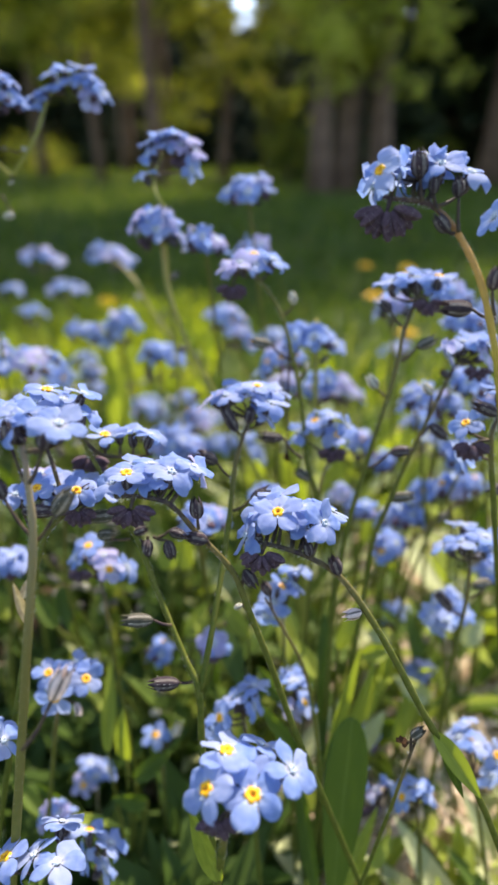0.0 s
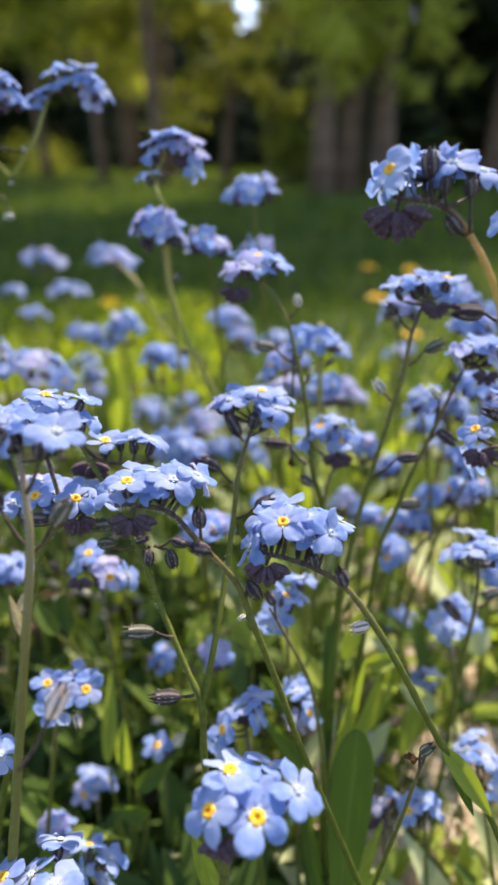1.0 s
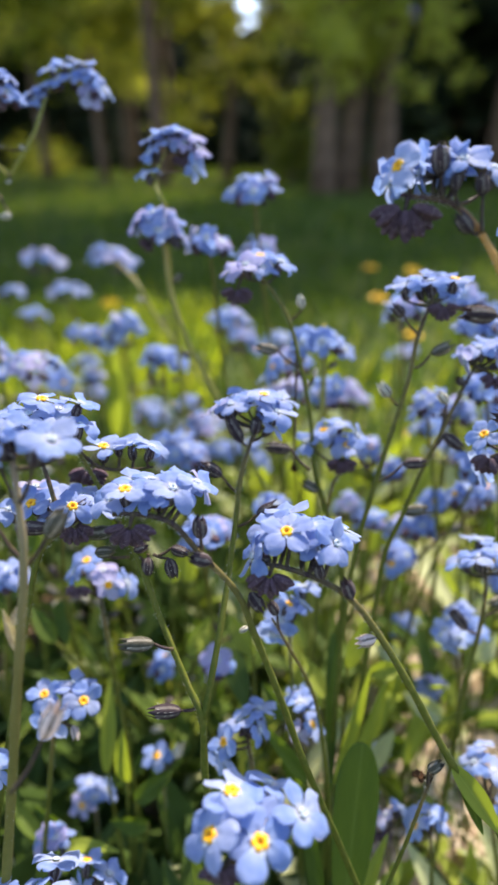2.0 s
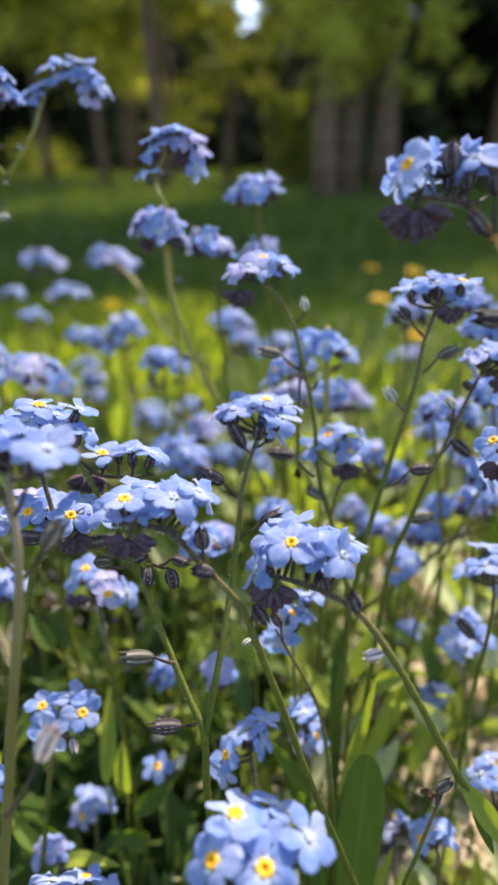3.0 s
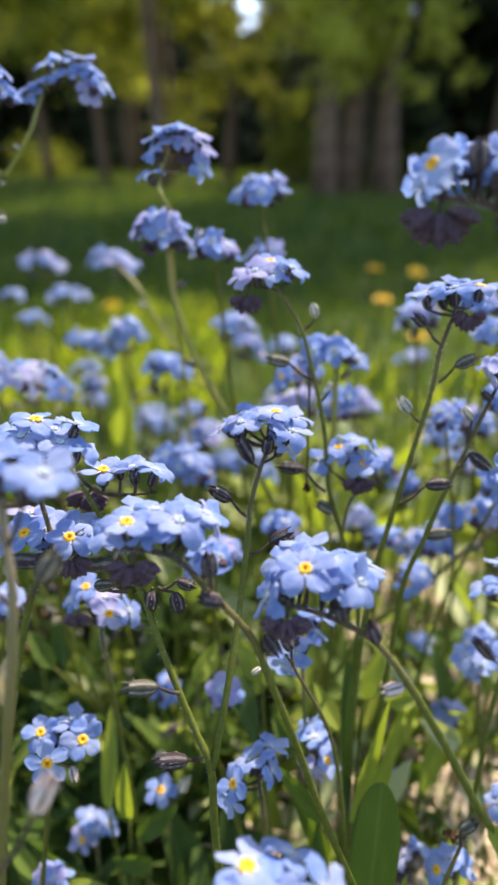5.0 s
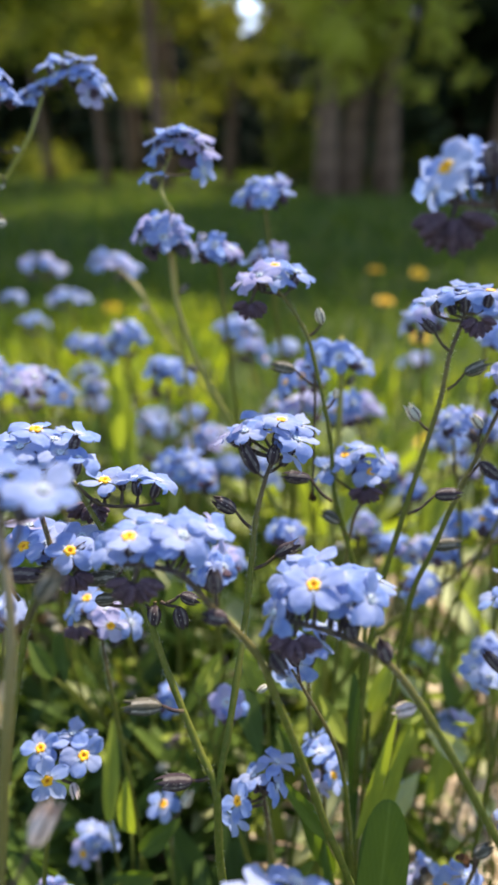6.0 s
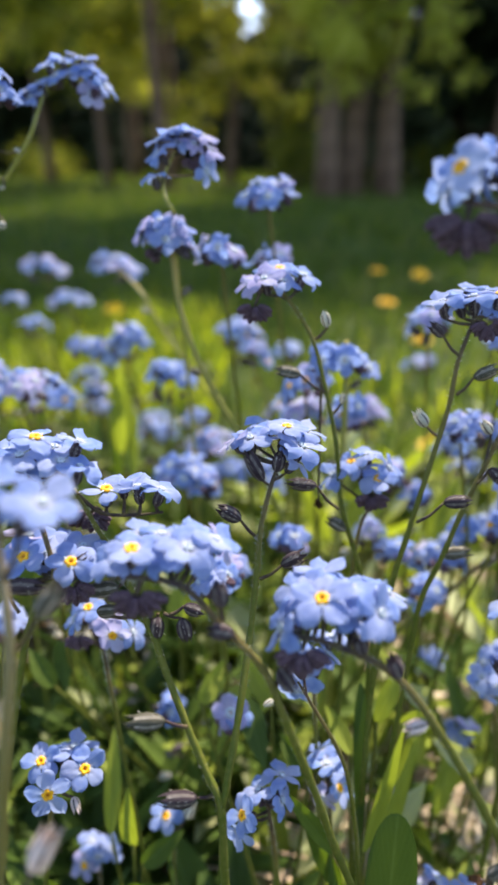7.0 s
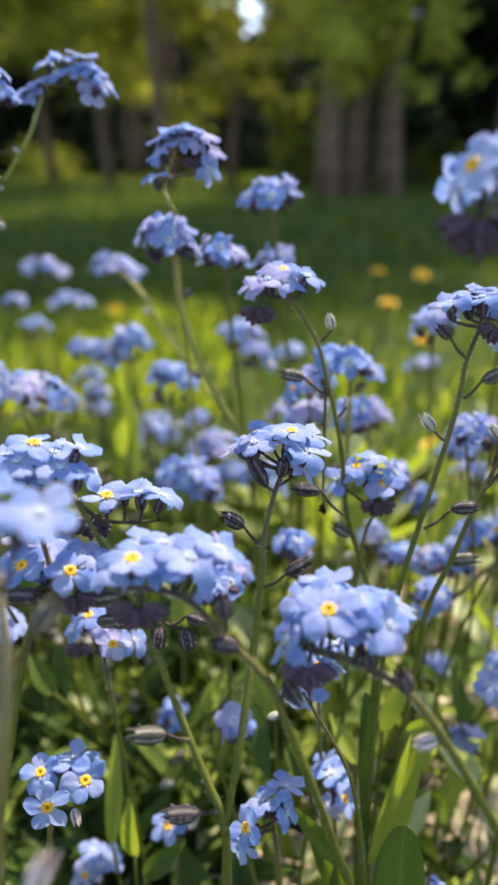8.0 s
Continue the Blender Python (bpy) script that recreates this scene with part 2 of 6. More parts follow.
# ---- petals, eyes, calyces, leaves: shared meshes, one unit across a flower ----
def petal_form(cup, twist, wide, notch):
    verts, faces, rows, cols = [], [], 9, 8
    for i in range(rows + 1):
        s = 1 - (1 - i / rows) ** 1.8
        r = 0.07 + 0.43 * s
        half = wide * (0.26 + 0.74 * math.sin(min(1.0, s / 0.6) * math.pi / 2) ** 1.2) if s < 0.6 else wide * math.sqrt(max(0.0, 1 - ((s - 0.6) / 0.405) ** 2)) ** 0.9
        for j in range(cols + 1):
            w = 2 * j / cols - 1
            reach = r - notch * (1 - abs(w)) * s ** 6
            z = 0.035 * s * (1 - s) * 4 + cup * s * s - 0.06 * abs(w) ** 2 * s + twist * w * s - 0.02 * math.exp(-(w / 0.3) ** 2) * (1 - 0.5 * s) + 0.014 * s * s * math.sin(5 * w + 9 * twist)
            verts.append((reach * (1 - 0.04 * w * w), half * w, z))
    for i in range(rows):
        for j in range(cols):
            a = i * (cols + 1) + j
            faces.append((a, a + cols + 1, a + cols + 2, a + 1))
    return verts, faces


FORMS = [petal_form(0.03, 0.02, 0.197, 0.012), petal_form(-0.03, -0.06, 0.188, 0.02), petal_form(0.1, 0.06, 0.182, 0.0), petal_form(-0.07, 0.08, 0.176, 0.015)]
PETALS = {"blue": [mesh_of("petal", *f, [PETAL]) for f in FORMS], "lilac": [mesh_of("petal", *f, [LILAC]) for f in FORMS]}


def eye_form():
    """Five-lobed ring of throat scales round a dark mouth."""
    verts, faces, slots, n = [], [], [], 20
    for r, z in ((0.118, 0.012), (0.106, 0.036), (0.08, 0.05), (0.046, 0.04), (0.034, 0.006)):
        for j in range(n):
            a = 2 * math.pi * j / n
            k = r * (1 + 0.09 * math.cos(5 * a) * (r > 0.06))
            verts.append((k * math.cos(a), k * math.sin(a), z))
    for ring in range(4):
        for j in range(n):
            a, b = ring * n + j, ring * n + (j + 1) % n
            faces.append((a, b, b + n, a + n))
            slots.append(0)
    faces.append(tuple(range(4 * n, 5 * n)))
    slots.append(1)
    for k in range(5):
        m = Matrix.Rotation(radians(36 + 72 * k), 3, "Z")
        b = len(verts)
        verts += [m @ Vector(q) for q in ((0.1, -0.02, 0.03), (0.175, -0.006, 0.034), (0.175, 0.006, 0.034), (0.1, 0.02, 0.03))]
        faces.append((b, b + 1, b + 2, b + 3))
        slots.append(2)
    return verts, faces, slots


verts, faces, slots = eye_form()
EYES = {"yellow": mesh_of("flower", verts, faces, [EYE_YELLOW, THROAT, EYE_WHITE], slots), "white": mesh_of("flower", [(0.62 * x, 0.62 * y, z) for x, y, z in verts], faces, [EYE_WHITE, EYE_WHITE, EYE_WHITE], slots)}


def calyx_form(seed, flare):
    """Five hairy sepals closed to an oblong cup, from the stalk at z = 0 to the tips at z = 1."""
    dice = random.Random(seed)
    verts, faces, slots, n = [], [], [], 15
    levels = ((0.0, 0.05), (0.06, 0.14), (0.2, 0.23), (0.4, 0.27), (0.6, 0.255), (0.78, 0.215))
    for z, r in levels:
        for j in range(n):
            a = 2 * math.pi * j / n
            k = r * (1 + 0.09 * math.cos(5 * a))
            verts.append((k * math.cos(a), k * math.sin(a), z))
    for i in range(len(levels) - 1):
        for j in range(n):
            a, b = i * n + j, i * n + (j + 1) % n
            faces.append((a, b, b + n, a + n))
            slots.append(1 if j % 3 == 1 and i > 0 else 0)
    top = (len(levels) - 1) * n
    for k in range(5):
        a = 2 * math.pi * k / 5
        lean = flare * (0.8 + 0.4 * dice.random())
        verts.append((lean * math.cos(a), lean * math.sin(a), 1.0 + 0.1 * dice.random()))
        left, mid, right = top + (3 * k - 1) % n, top + 3 * k, top + (3 * k + 1) % n
        faces += [(left, mid, len(verts) - 1), (mid, right, len(verts) - 1)]
        slots += [0, 0]
    for _ in range(34):
        root = dice.randrange(n, top)
        x, y, z = verts[root]
        r = math.hypot(x, y)
        c, s, w = x / r, y / r, 0.007
        lift, reach = dice.uniform(0.03, 0.08), dice.uniform(0.08, 0.16)
        k = len(verts)
        verts += [((r + lift) * c - w * s, (r + lift) * s + w * c, z + reach), ((r + lift) * c + w * s, (r + lift) * s - w * c, z + reach)]
        faces.append((root, k, k + 1))
        slots.append(2)
    return verts, faces, slots


CALYX = {}
for tone, paint in (("dark", CALYX_DARK), ("grey", CALYX_GREY), ("pale", CALYX_PALE), ("pink", CALYX_PINK)):
    CALYX[tone] = []
    for seed, flare in ((1, 0.1), (2, 0.21), (3, 0.16)):
        verts, faces, slots = calyx_form(seed, flare)
        CALYX[tone].append(mesh_of("calyx", verts, faces, [paint, CALYX_STREAK if tone == "grey" else CALYX_EDGE, HAIR], slots))


def bud_form(seed):
    """A plump unopened bud with five soft ribs and a thin fringe of hairs."""
    dice = random.Random(seed)
    verts, faces, slots, n = [], [], [], 15
    levels = ((0.0, 0.1), (0.12, 0.3), (0.35, 0.42), (0.6, 0.44), (0.82, 0.33), (0.97, 0.13), (1.0, 0.02))
    for z, r in levels:
        for j in range(n):
            a = 2 * math.pi * j / n
            k = r * (1 + 0.24 * math.cos(5 * a)) * dice.uniform(0.94, 1.06)
            verts.append((k * math.cos(a), k * math.sin(a), z))
    for i in range(len(levels) - 1):
        for j in range(n):
            a, b = i * n + j, i * n + (j + 1) % n
            faces.append((a, b, b + n, a + n))
            slots.append(0)
    for _ in range(36):
        root = dice.randrange(n, 5 * n)
        x, y, z = verts[root]
        r = math.hypot(x, y)
        c, s, w = x / r, y / r, 0.009
        k = len(verts)
        verts += [((r + 0.14) * c - w * s, (r + 0.14) * s + w * c, z + 0.1), ((r + 0.14) * c + w * s, (r + 0.14) * s - w * c, z + 0.1)]
        faces.append((root, k, k + 1))
        slots.append(1)
    return mesh_of("bud", verts, faces, [BUD, HAIR], slots)


BUDS = [bud_form(k) for k in (51, 52, 53)]


def whole_flower(tone, eye, seed):
    """One small mesh of five petals, eye and calyx for the flowers at the back of the patch."""
    dice = random.Random(seed)
    verts, faces, slots = [], [], []
    for k in range(5):
        m = Matrix.Rotation(radians(72 * k + dice.uniform(-5, 5)), 4, "Z") @ Matrix.Rotation(radians(dice.uniform(-8, 16)), 4, "Y")
        form = dice.choice(FORMS)
        base = len(verts)
        verts += [m @ Vector(v) for v in form[0]]
        faces += [tuple(i + base for i in f) for f in form[1]]
        slots += [0] * len(form[1])
    v, f, s = eye_form()
    base = len(verts)
    verts += v
    faces += [tuple(i + base for i in g) for g in f]
    slots += [(1, 2, 1)[k] if not eye else (1, 2, 6)[k] for k in s]
    v, f, s = calyx_form(seed, 0.15)
    base = len(verts)
    verts += [(0.42 * x, 0.42 * y, 0.42 * z - 0.44) for x, y, z in v]
    faces += [tuple(i + base for i in g) for g in f]
    slots += [3 + k for k in s]
    return mesh_of("flower", verts, faces, [LILAC if tone == "lilac" else PETAL, EYE_YELLOW if eye else EYE_WHITE, THROAT, CALYX_DARK, CALYX_EDGE, HAIR, EYE_WHITE], slots)


WHOLE = {"blue": [whole_flower("blue", k == 0, 20 + k) for k in range(10)], "lilac": [whole_flower("lilac", False, 40 + k) for k in range(4)]}


def leaf_form(bend, fold, ripple, seed=0, blunt=False):
    """A lance-shaped leaf one long, lying along x with its face up and half a unit to each side."""
    dice = random.Random(seed)
    verts, faces, share, rows, cols = [], [], [], 14, 6
    sway = dice.uniform(-0.05, 0.05)
    for i in range(rows + 1):
        s = i / rows if not blunt else 1 - (1 - i / rows) ** 1.9
        half = 0.5 * (math.sin(math.pi * min(1, s ** 0.8 * 0.93 + 0.07)) ** 0.8) * (1.0 if s < 0.5 else 1.0 - 0.25 * (s - 0.5)) + 0.012
        if blunt:
            half = 0.5 * (math.sin(min(1.0, s / 0.75) * math.pi / 2) if s < 0.75 else math.sqrt(max(0.0, 1 - ((s - 0.75) / 0.252) ** 2))) + 0.012
        if i == rows:
            half = 0.01
        for j in range(cols + 1):
            w = 2 * j / cols - 1
            verts.append((s, w * half + sway * math.sin(3 * s), -bend * s * s + fold * abs(w) * half + ripple * math.sin(7 * s + 2 * w) * half))
            share.append(s)
    for i in range(rows):
        for j in range(cols):
            a = i * (cols + 1) + j
            faces.append((a, a + cols + 1, a + cols + 2, a + 1))
    return verts, faces, share


LEAVES = {tone: [mesh_of("leaf", *leaf_form(b, f, 0.05, k)[:2], [m]) for k, (b, f) in enumerate(((0.3, 0.35), (0.7, 0.25), (1.2, 0.3), (0.4, 0.6), (-0.3, 0.4)))]
          for tone, m in (("green", LEAF), ("deep", LEAF_SHADED), ("bright", LEAF_BACKLIT), ("pale", LEAF_PALE_SHEEN), ("dry", LEAF_DRY))}

LEAVES["round"] = [mesh_of("leaf", *leaf_form(b, 0.2, 0.08, 19 + k, True)[:2], [m]) for k, (b, m) in enumerate(((0.2, LEAF_PALE_SHEEN), (0.35, LEAF_BACKLIT), (0.1, LEAF_PALE_SHEEN), (0.3, LEAF)))]
# Broad leaves take the dark copy: their shade is in the colour.
LEAVES["broad"] = [mesh_of("leaf", *leaf_form(b, 0.15, 0.05, 9, True)[:2], [LEAF_SHADED]) for b in (0.1, 0.1, 0.1, 0.15, 0.0)]

MM = 0.001
STEMS = {}


def sprig(label, at):
    ob = thing("forget_me_not", label, "flower", at[0] * MM, at[1] * MM, 0.0, "forget-me-nots in the patch")
    STEMS[ob] = []
    return ob


def stem(plant, points, thick, ripe=1.0, paint=STEM):
    """A hairy stalk from the ground up; thick: its radius at the foot in millimetres."""
    line = smooth_line([Vector(q) * MM for q in points])
    home = PLACED[plant].inverted()
    local = [home @ q for q in line]
    n = len(local)
    verts, faces, share = tube(local, [MM * thick * (1.0 - 0.5 * (k / (n - 1)) ** 2) * (1 + 0.06 * math.sin(k * 1.7)) for k in range(n)], 8)
    part("stem", mesh_of("stem", verts, faces, [paint], uv=[ripe * s for s in share]), plant)
    hairs, tips = [], []
    dice = random.Random(len(PLACED))
    for _ in range(420):
        k = dice.randrange(n // 4, n - 1)
        q = local[k].lerp(local[k + 1], dice.random())
        out = Vector((dice.gauss(0, 1), dice.gauss(0, 1), dice.gauss(0, 0.5))).normalized()
        way = (local[k + 1] - local[k]).normalized()
        out = (out - way * out.dot(way)).normalized()
        side = way * 0.022 * MM
        foot = q + out * MM * thick * 0.5
        tip = q + out * MM * (thick * 0.75 + dice.uniform(0.35, 0.8)) + way * MM * dice.uniform(-0.1, 0.5)
        b = len(hairs)
        hairs += [foot - side, foot + side, tip]
        tips.append((b, b + 1, b + 2))
    tagged(part("stem_hair", mesh_of("stem_hair", hairs, tips, [HAIR], smooth=False), plant, label="fine white hairs"), kind="stuff")
    STEMS[plant] += line[-max(8, n // 3):] if not STEMS[plant] else line[-10:]


def stalk(plant, a, b, sag=0.15, thick=0.3, ripe=0.8):
    """A thin stalk between two places."""
    a, b = Vector(a), Vector(b)
    home = PLACED[plant].inverted()
    mid = a.lerp(b, 0.5) - Vector((0, 0, (a - b).length * sag))
    line = [home @ q for q in smooth_line([a, mid, b], 4)]
    verts, faces, share = tube(line, [thick * MM * (1.2 - 0.4 * k / (len(line) - 1)) for k in range(len(line))], 6)
    part("pedicel", mesh_of("pedicel", verts, faces, [STEM], uv=[ripe * (1.0 + 0.25 * s) for s in share]), plant)


def arm(plant, points, thick=0.36):
    """A short dark side branch that carries flowers."""
    line = smooth_line([Vector(q) * MM for q in points])
    home = PLACED[plant].inverted()
    verts, faces, share = tube([home @ q for q in line], [MM * thick * (1 - 0.4 * k / (len(line) - 1)) for k in range(len(line))], 7)
    part("branch", mesh_of("branch", verts, faces, [STEM], uv=[0.84 + 0.1 * s for s in share]), plant, label="dark purple side branch")
    STEMS[plant] += line


def flower(plant, at, facing, size, eye, tone):
    """An open flower of five petals on its calyx, with a stalk to the stem."""
    q, n = Vector(at) * MM, Vector(facing).normalized()
    m = Matrix.Translation(q) @ upright(n, rng.uniform(0, 6.28)) @ Matrix.Scale(size * MM, 4)
    ob = part("flower", EYES[eye], plant, m)
    for k in range(5):
        turn = Matrix.Rotation(radians(72 * k + rng.uniform(-5, 5)), 4, "Z") @ Matrix.Rotation(radians(rng.uniform(-10, 9)), 4, "Y") @ Matrix.Rotation(radians(rng.uniform(-10, 10)), 4, "X") @ Matrix.Scale(rng.uniform(0.92, 1.08), 4)
        part("petal", rng.choice(PETALS[tone]), ob, m @ turn)
    part("calyx", rng.choice(CALYX["dark"]), ob, m @ Matrix.Translation((0, 0, -0.42)) @ Matrix.Scale(0.42, 4))
    foot = q - n * size * MM * 0.41
    near = min(STEMS[plant], key=lambda s: (s - foot).length + max(0.0, s.z - foot.z) * 1.5)
    stalk(plant, near, foot, 0.05)


def coil(plant, at, size):
    """The curled tip of the flower spray: a fan of small unopened dark buds hanging from one point."""
    c = Vector(at) * MM
    for k in range(13):
        outer = k < 9
        a = radians(-18 - 144 * k / 8 + rng.uniform(-5, 5)) if outer else radians(rng.uniform(-120, -60))
        n = Vector((math.cos(a), rng.uniform(-0.35, 0.0) if outer else rng.uniform(-0.9, 0.7), math.sin(a))).normalized()
        s = size * MM * (rng.uniform(1.45, 1.75) if outer else rng.uniform(1.0, 1.3))
        root = c + (n * 0.4 + Vector((0, 0, 0.3))) * size * MM
        part("bud", rng.choice(BUDS), plant, Matrix.Translation(root) @ upright(n, rng.uniform(0, 6)) @ Matrix.Diagonal((s * 0.44, s * 0.44, s, 1)), "unopened dark bud")
    near = min(STEMS[plant], key=lambda s: (s - c).length)
    stalk(plant, near, c, -0.1, 0.35)


def pod(plant, tip, foot, joint, tone):
    """A closed calyx on a short stalk that leaves the stem at the joint."""
    t, f, j = (Vector(v) * MM for v in (tip, foot, joint))
    n = t - f
    part("seed_calyx", rng.choice(CALYX[tone]), plant, Matrix.Translation(f) @ upright(n, rng.uniform(0, 6)) @ Matrix.Diagonal((min(n.length * 1.15, 4.7 * MM), min(n.length * 1.15, 4.7 * MM), n.length, 1)),
         {"pale": "round pale bud", "pink": "pinkish bud", "grey": "grey-green seed calyx", "dark": "dark hairy calyx"}[tone])
    stalk(plant, j, f, 0.1, 0.28)


def blade(plant, foot, tip, wide, tone, rooted=False):
    """A long leaf from its foot to its tip; wide: millimetres across."""
    f, t = Vector(foot) * MM, Vector(tip) * MM
    way = t - f
    face = Vector((rng.uniform(-0.5, 0.5), -0.8, 0.6))
    side = face.cross(way).normalized()
    face = way.normalized().cross(side)
    turn = Matrix((way.normalized(), side, face)).transposed().to_4x4()
    m = Matrix.Translation(f) @ turn @ Matrix.Diagonal((way.length, wide * MM, wide * MM, 1))
    part("leaf", LEAVES[tone][rng.choice((0, 3, 3, 4))], plant, m)
    if rooted:
        stalk(plant, PLACED[plant].translation, f, 0.0, 0.5, 0.25)


def withered(plant, at):
    q = Vector(at) * MM
    verts, faces = [], []
    for k in range(14):
        a = Vector((rng.gauss(0, 1), rng.gauss(0, 1), rng.gauss(0, 1))).normalized() * rng.uniform(0.5, 1.5) * MM
        b = a.orthogonal().normalized() * 0.5 * MM
        n = len(verts)
        verts += [-b, b, a + b * 0.4, a * 0.9 - b]
        faces.append((n, n + 1, n + 2, n + 3))
    part("spent_flower", mesh_of("spent_flower", verts, faces, [WITHERED]), plant, Matrix.Translation(q), "withered brown flower remains")
    stalk(plant, min(STEMS[plant], key=lambda s: (s - q).length), q, 0.1, 0.25)


def head(at, wide, high, count, pink, path):
    """A forget-me-not further back: a domed spray of flowers on one bowed stem."""
    c = Vector(at) * MM
    wide, high = wide * MM, high * MM
    way = [Vector(q) * MM for q in path]
    last = way[-1] if way else c
    foot = Vector((last.x + rng.uniform(-0.02, 0.02), last.y + rng.uniform(-0.01, 0.03), 0))
    names = ("soft blue forget-me-not spray deeper in the patch", "lilac-tinged forget-me-not spray deeper in the patch")
    plant = thing("forget_me_not", names[pink > 0.25], "flower", foot.x, foot.y, 0.0, "forget-me-nots in the patch")
    if not way:
        way = [c - Vector((0, 0, high)), c.lerp(foot, 0.4) + Vector((rng.uniform(-0.008, 0.008), 0.004, 0))]
    line = smooth_line([*([foot] if last.z > 0.01 else []), *reversed(way), c + Vector((0, 0, high * 0.2))], 5)
    home = PLACED[plant].inverted()
    local = [home @ q for q in line]
    verts, faces, share = tube(local, [MM * ((0.95 if path else 0.62) - 0.3 * k / (len(local) - 1)) for k in range(len(local))], 6)
    part("stem", mesh_of("stem", verts, faces, [STEM_PALE if path else STEM], uv=share), plant)
    rw, rh = max(0.003, wide * 1.18 - 0.0025), max(0.002, high * 1.05 - 0.0015)
    turn, side = rng.uniform(-0.5, 0.5), 1 if path else rng.choice((-1, 1))
    tilt = rng.uniform(0.0, 0.3) * side
    for k in range(int(count * 1.3)):
        a = 2.4 * k + rng.uniform(-0.6, 0.6)
        t = math.sqrt((k + 0.5) / (count * 1.3)) * rng.uniform(0.85, 1.1)
        d = Vector((math.cos(a) * t, math.sin(a) * t * 0.75, math.sqrt(max(0.0, 1.1 - t * t)) - 0.4))
        drop = -tilt * d.x - (0.35 * max(0.0, d.x * side - 0.3))
        q = c + Vector((d.x * rw, d.y * rw + d.x * rw * turn, (d.z * 1.2 + drop) * rh + rng.uniform(-0.0016, 0.0016)))
        n = Vector((d.x + rng.uniform(-0.5, 0.5), d.y * 1.1 - 0.2 + rng.uniform(-0.4, 0.4), 0.5 + d.z + rng.uniform(-0.3, 0.3))).normalized()
        size = rng.uniform(6.6, 9.2) * MM
        tone = "lilac" if rng.random() < pink + 0.12 else "blue"
        part("flower", rng.choice(WHOLE[tone]), plant, Matrix.Translation(q) @ upright(n, rng.uniform(0, 6.28)) @ Matrix.Scale(size, 4))
    for k in range(6):
        n = Vector((rng.uniform(-1, 1), rng.uniform(-1, 0.4), rng.uniform(-0.6, 0.1))).normalized()
        tuck = c + Vector((n.x * rw * 0.6, n.y * rw * 0.5, rh * (n.z * 0.5 - 0.25)))
        if k < 4:
            part("bud", rng.choice(BUDS), plant, Matrix.Translation(tuck) @ upright(n) @ Matrix.Scale(2.6 * MM, 4))
        else:
            part("seed_calyx", rng.choice(CALYX["dark"]), plant, Matrix.Translation(tuck) @ upright(n) @ Matrix.Scale(3.6 * MM, 4))
    if path:
        for k in range(3):
            q = line[len(line) // 3 + k * (len(line) - 4 - len(line) // 3) // 3]
            n = Vector((rng.choice((-1, 1)), rng.uniform(-0.5, 0.5), rng.uniform(0.2, 1.0))).normalized()
            part("seed_calyx", rng.choice(CALYX[rng.choice(("grey", "pale"))]), plant, Matrix.Translation(q + n * 1.5 * MM) @ upright(n) @ Matrix.Scale(3.6 * MM, 4))
            stalk(plant, q, q + n * 1.6 * MM, 0.0, 0.25)
    low_line = [q for q in line if q.z < 0.055] or line[:1]
    for k in range(3):
        q = low_line[int(len(low_line) * rng.uniform(0.05, 0.95))]
        a = rng.uniform(0, 6.28)
        wayl = Vector((math.cos(a), math.sin(a), rng.uniform(0.4, 1.2))).normalized()
        side = wayl.cross(Vector((0, 0, 1))).normalized()
        turn = Matrix((wayl, -side, wayl.cross(-side))).transposed().to_4x4()
        s = min(rng.uniform(18, 32) * MM, 0.4 * c.z)
        part("leaf", rng.choice(LEAVES[rng.choice(("green", "bright"))]), plant, Matrix.Translation(q) @ turn @ Matrix.Diagonal((s, s * 0.22, s * 0.22, 1)))


# ---- ground, lawn ----
def rise(x, y):
    """The height of the ground: level under the flowers, a gentle swell further off."""
    far = max(0.0, y - 6.0)
    return 0.012 * far + 0.0018 * math.sin(23 * x) * math.sin(19 * y)


xs = sorted({*(k * 0.03 for k in range(-30, 31)), *(s * 1.25 ** k for k in range(1, 29) for s in (1, -1))})
ys = sorted({*(k * 0.03 for k in range(-20, 50)), *(1.4 + 1.22 ** k for k in range(1, 31)), *(-1.25 ** k for k in range(1, 28))})
verts = [(x, y, rise(x, y)) for y in ys for x in xs]
faces = [(j * len(xs) + i, j * len(xs) + i + 1, (j + 1) * len(xs) + i + 1, (j + 1) * len(xs) + i) for j in range(len(ys) - 1) for i in range(len(xs) - 1)]
tagged(new("ground", mesh_of("ground", verts, faces, [SOIL])), "bare soil and mown turf under the flowers", "ground", kind="structure")


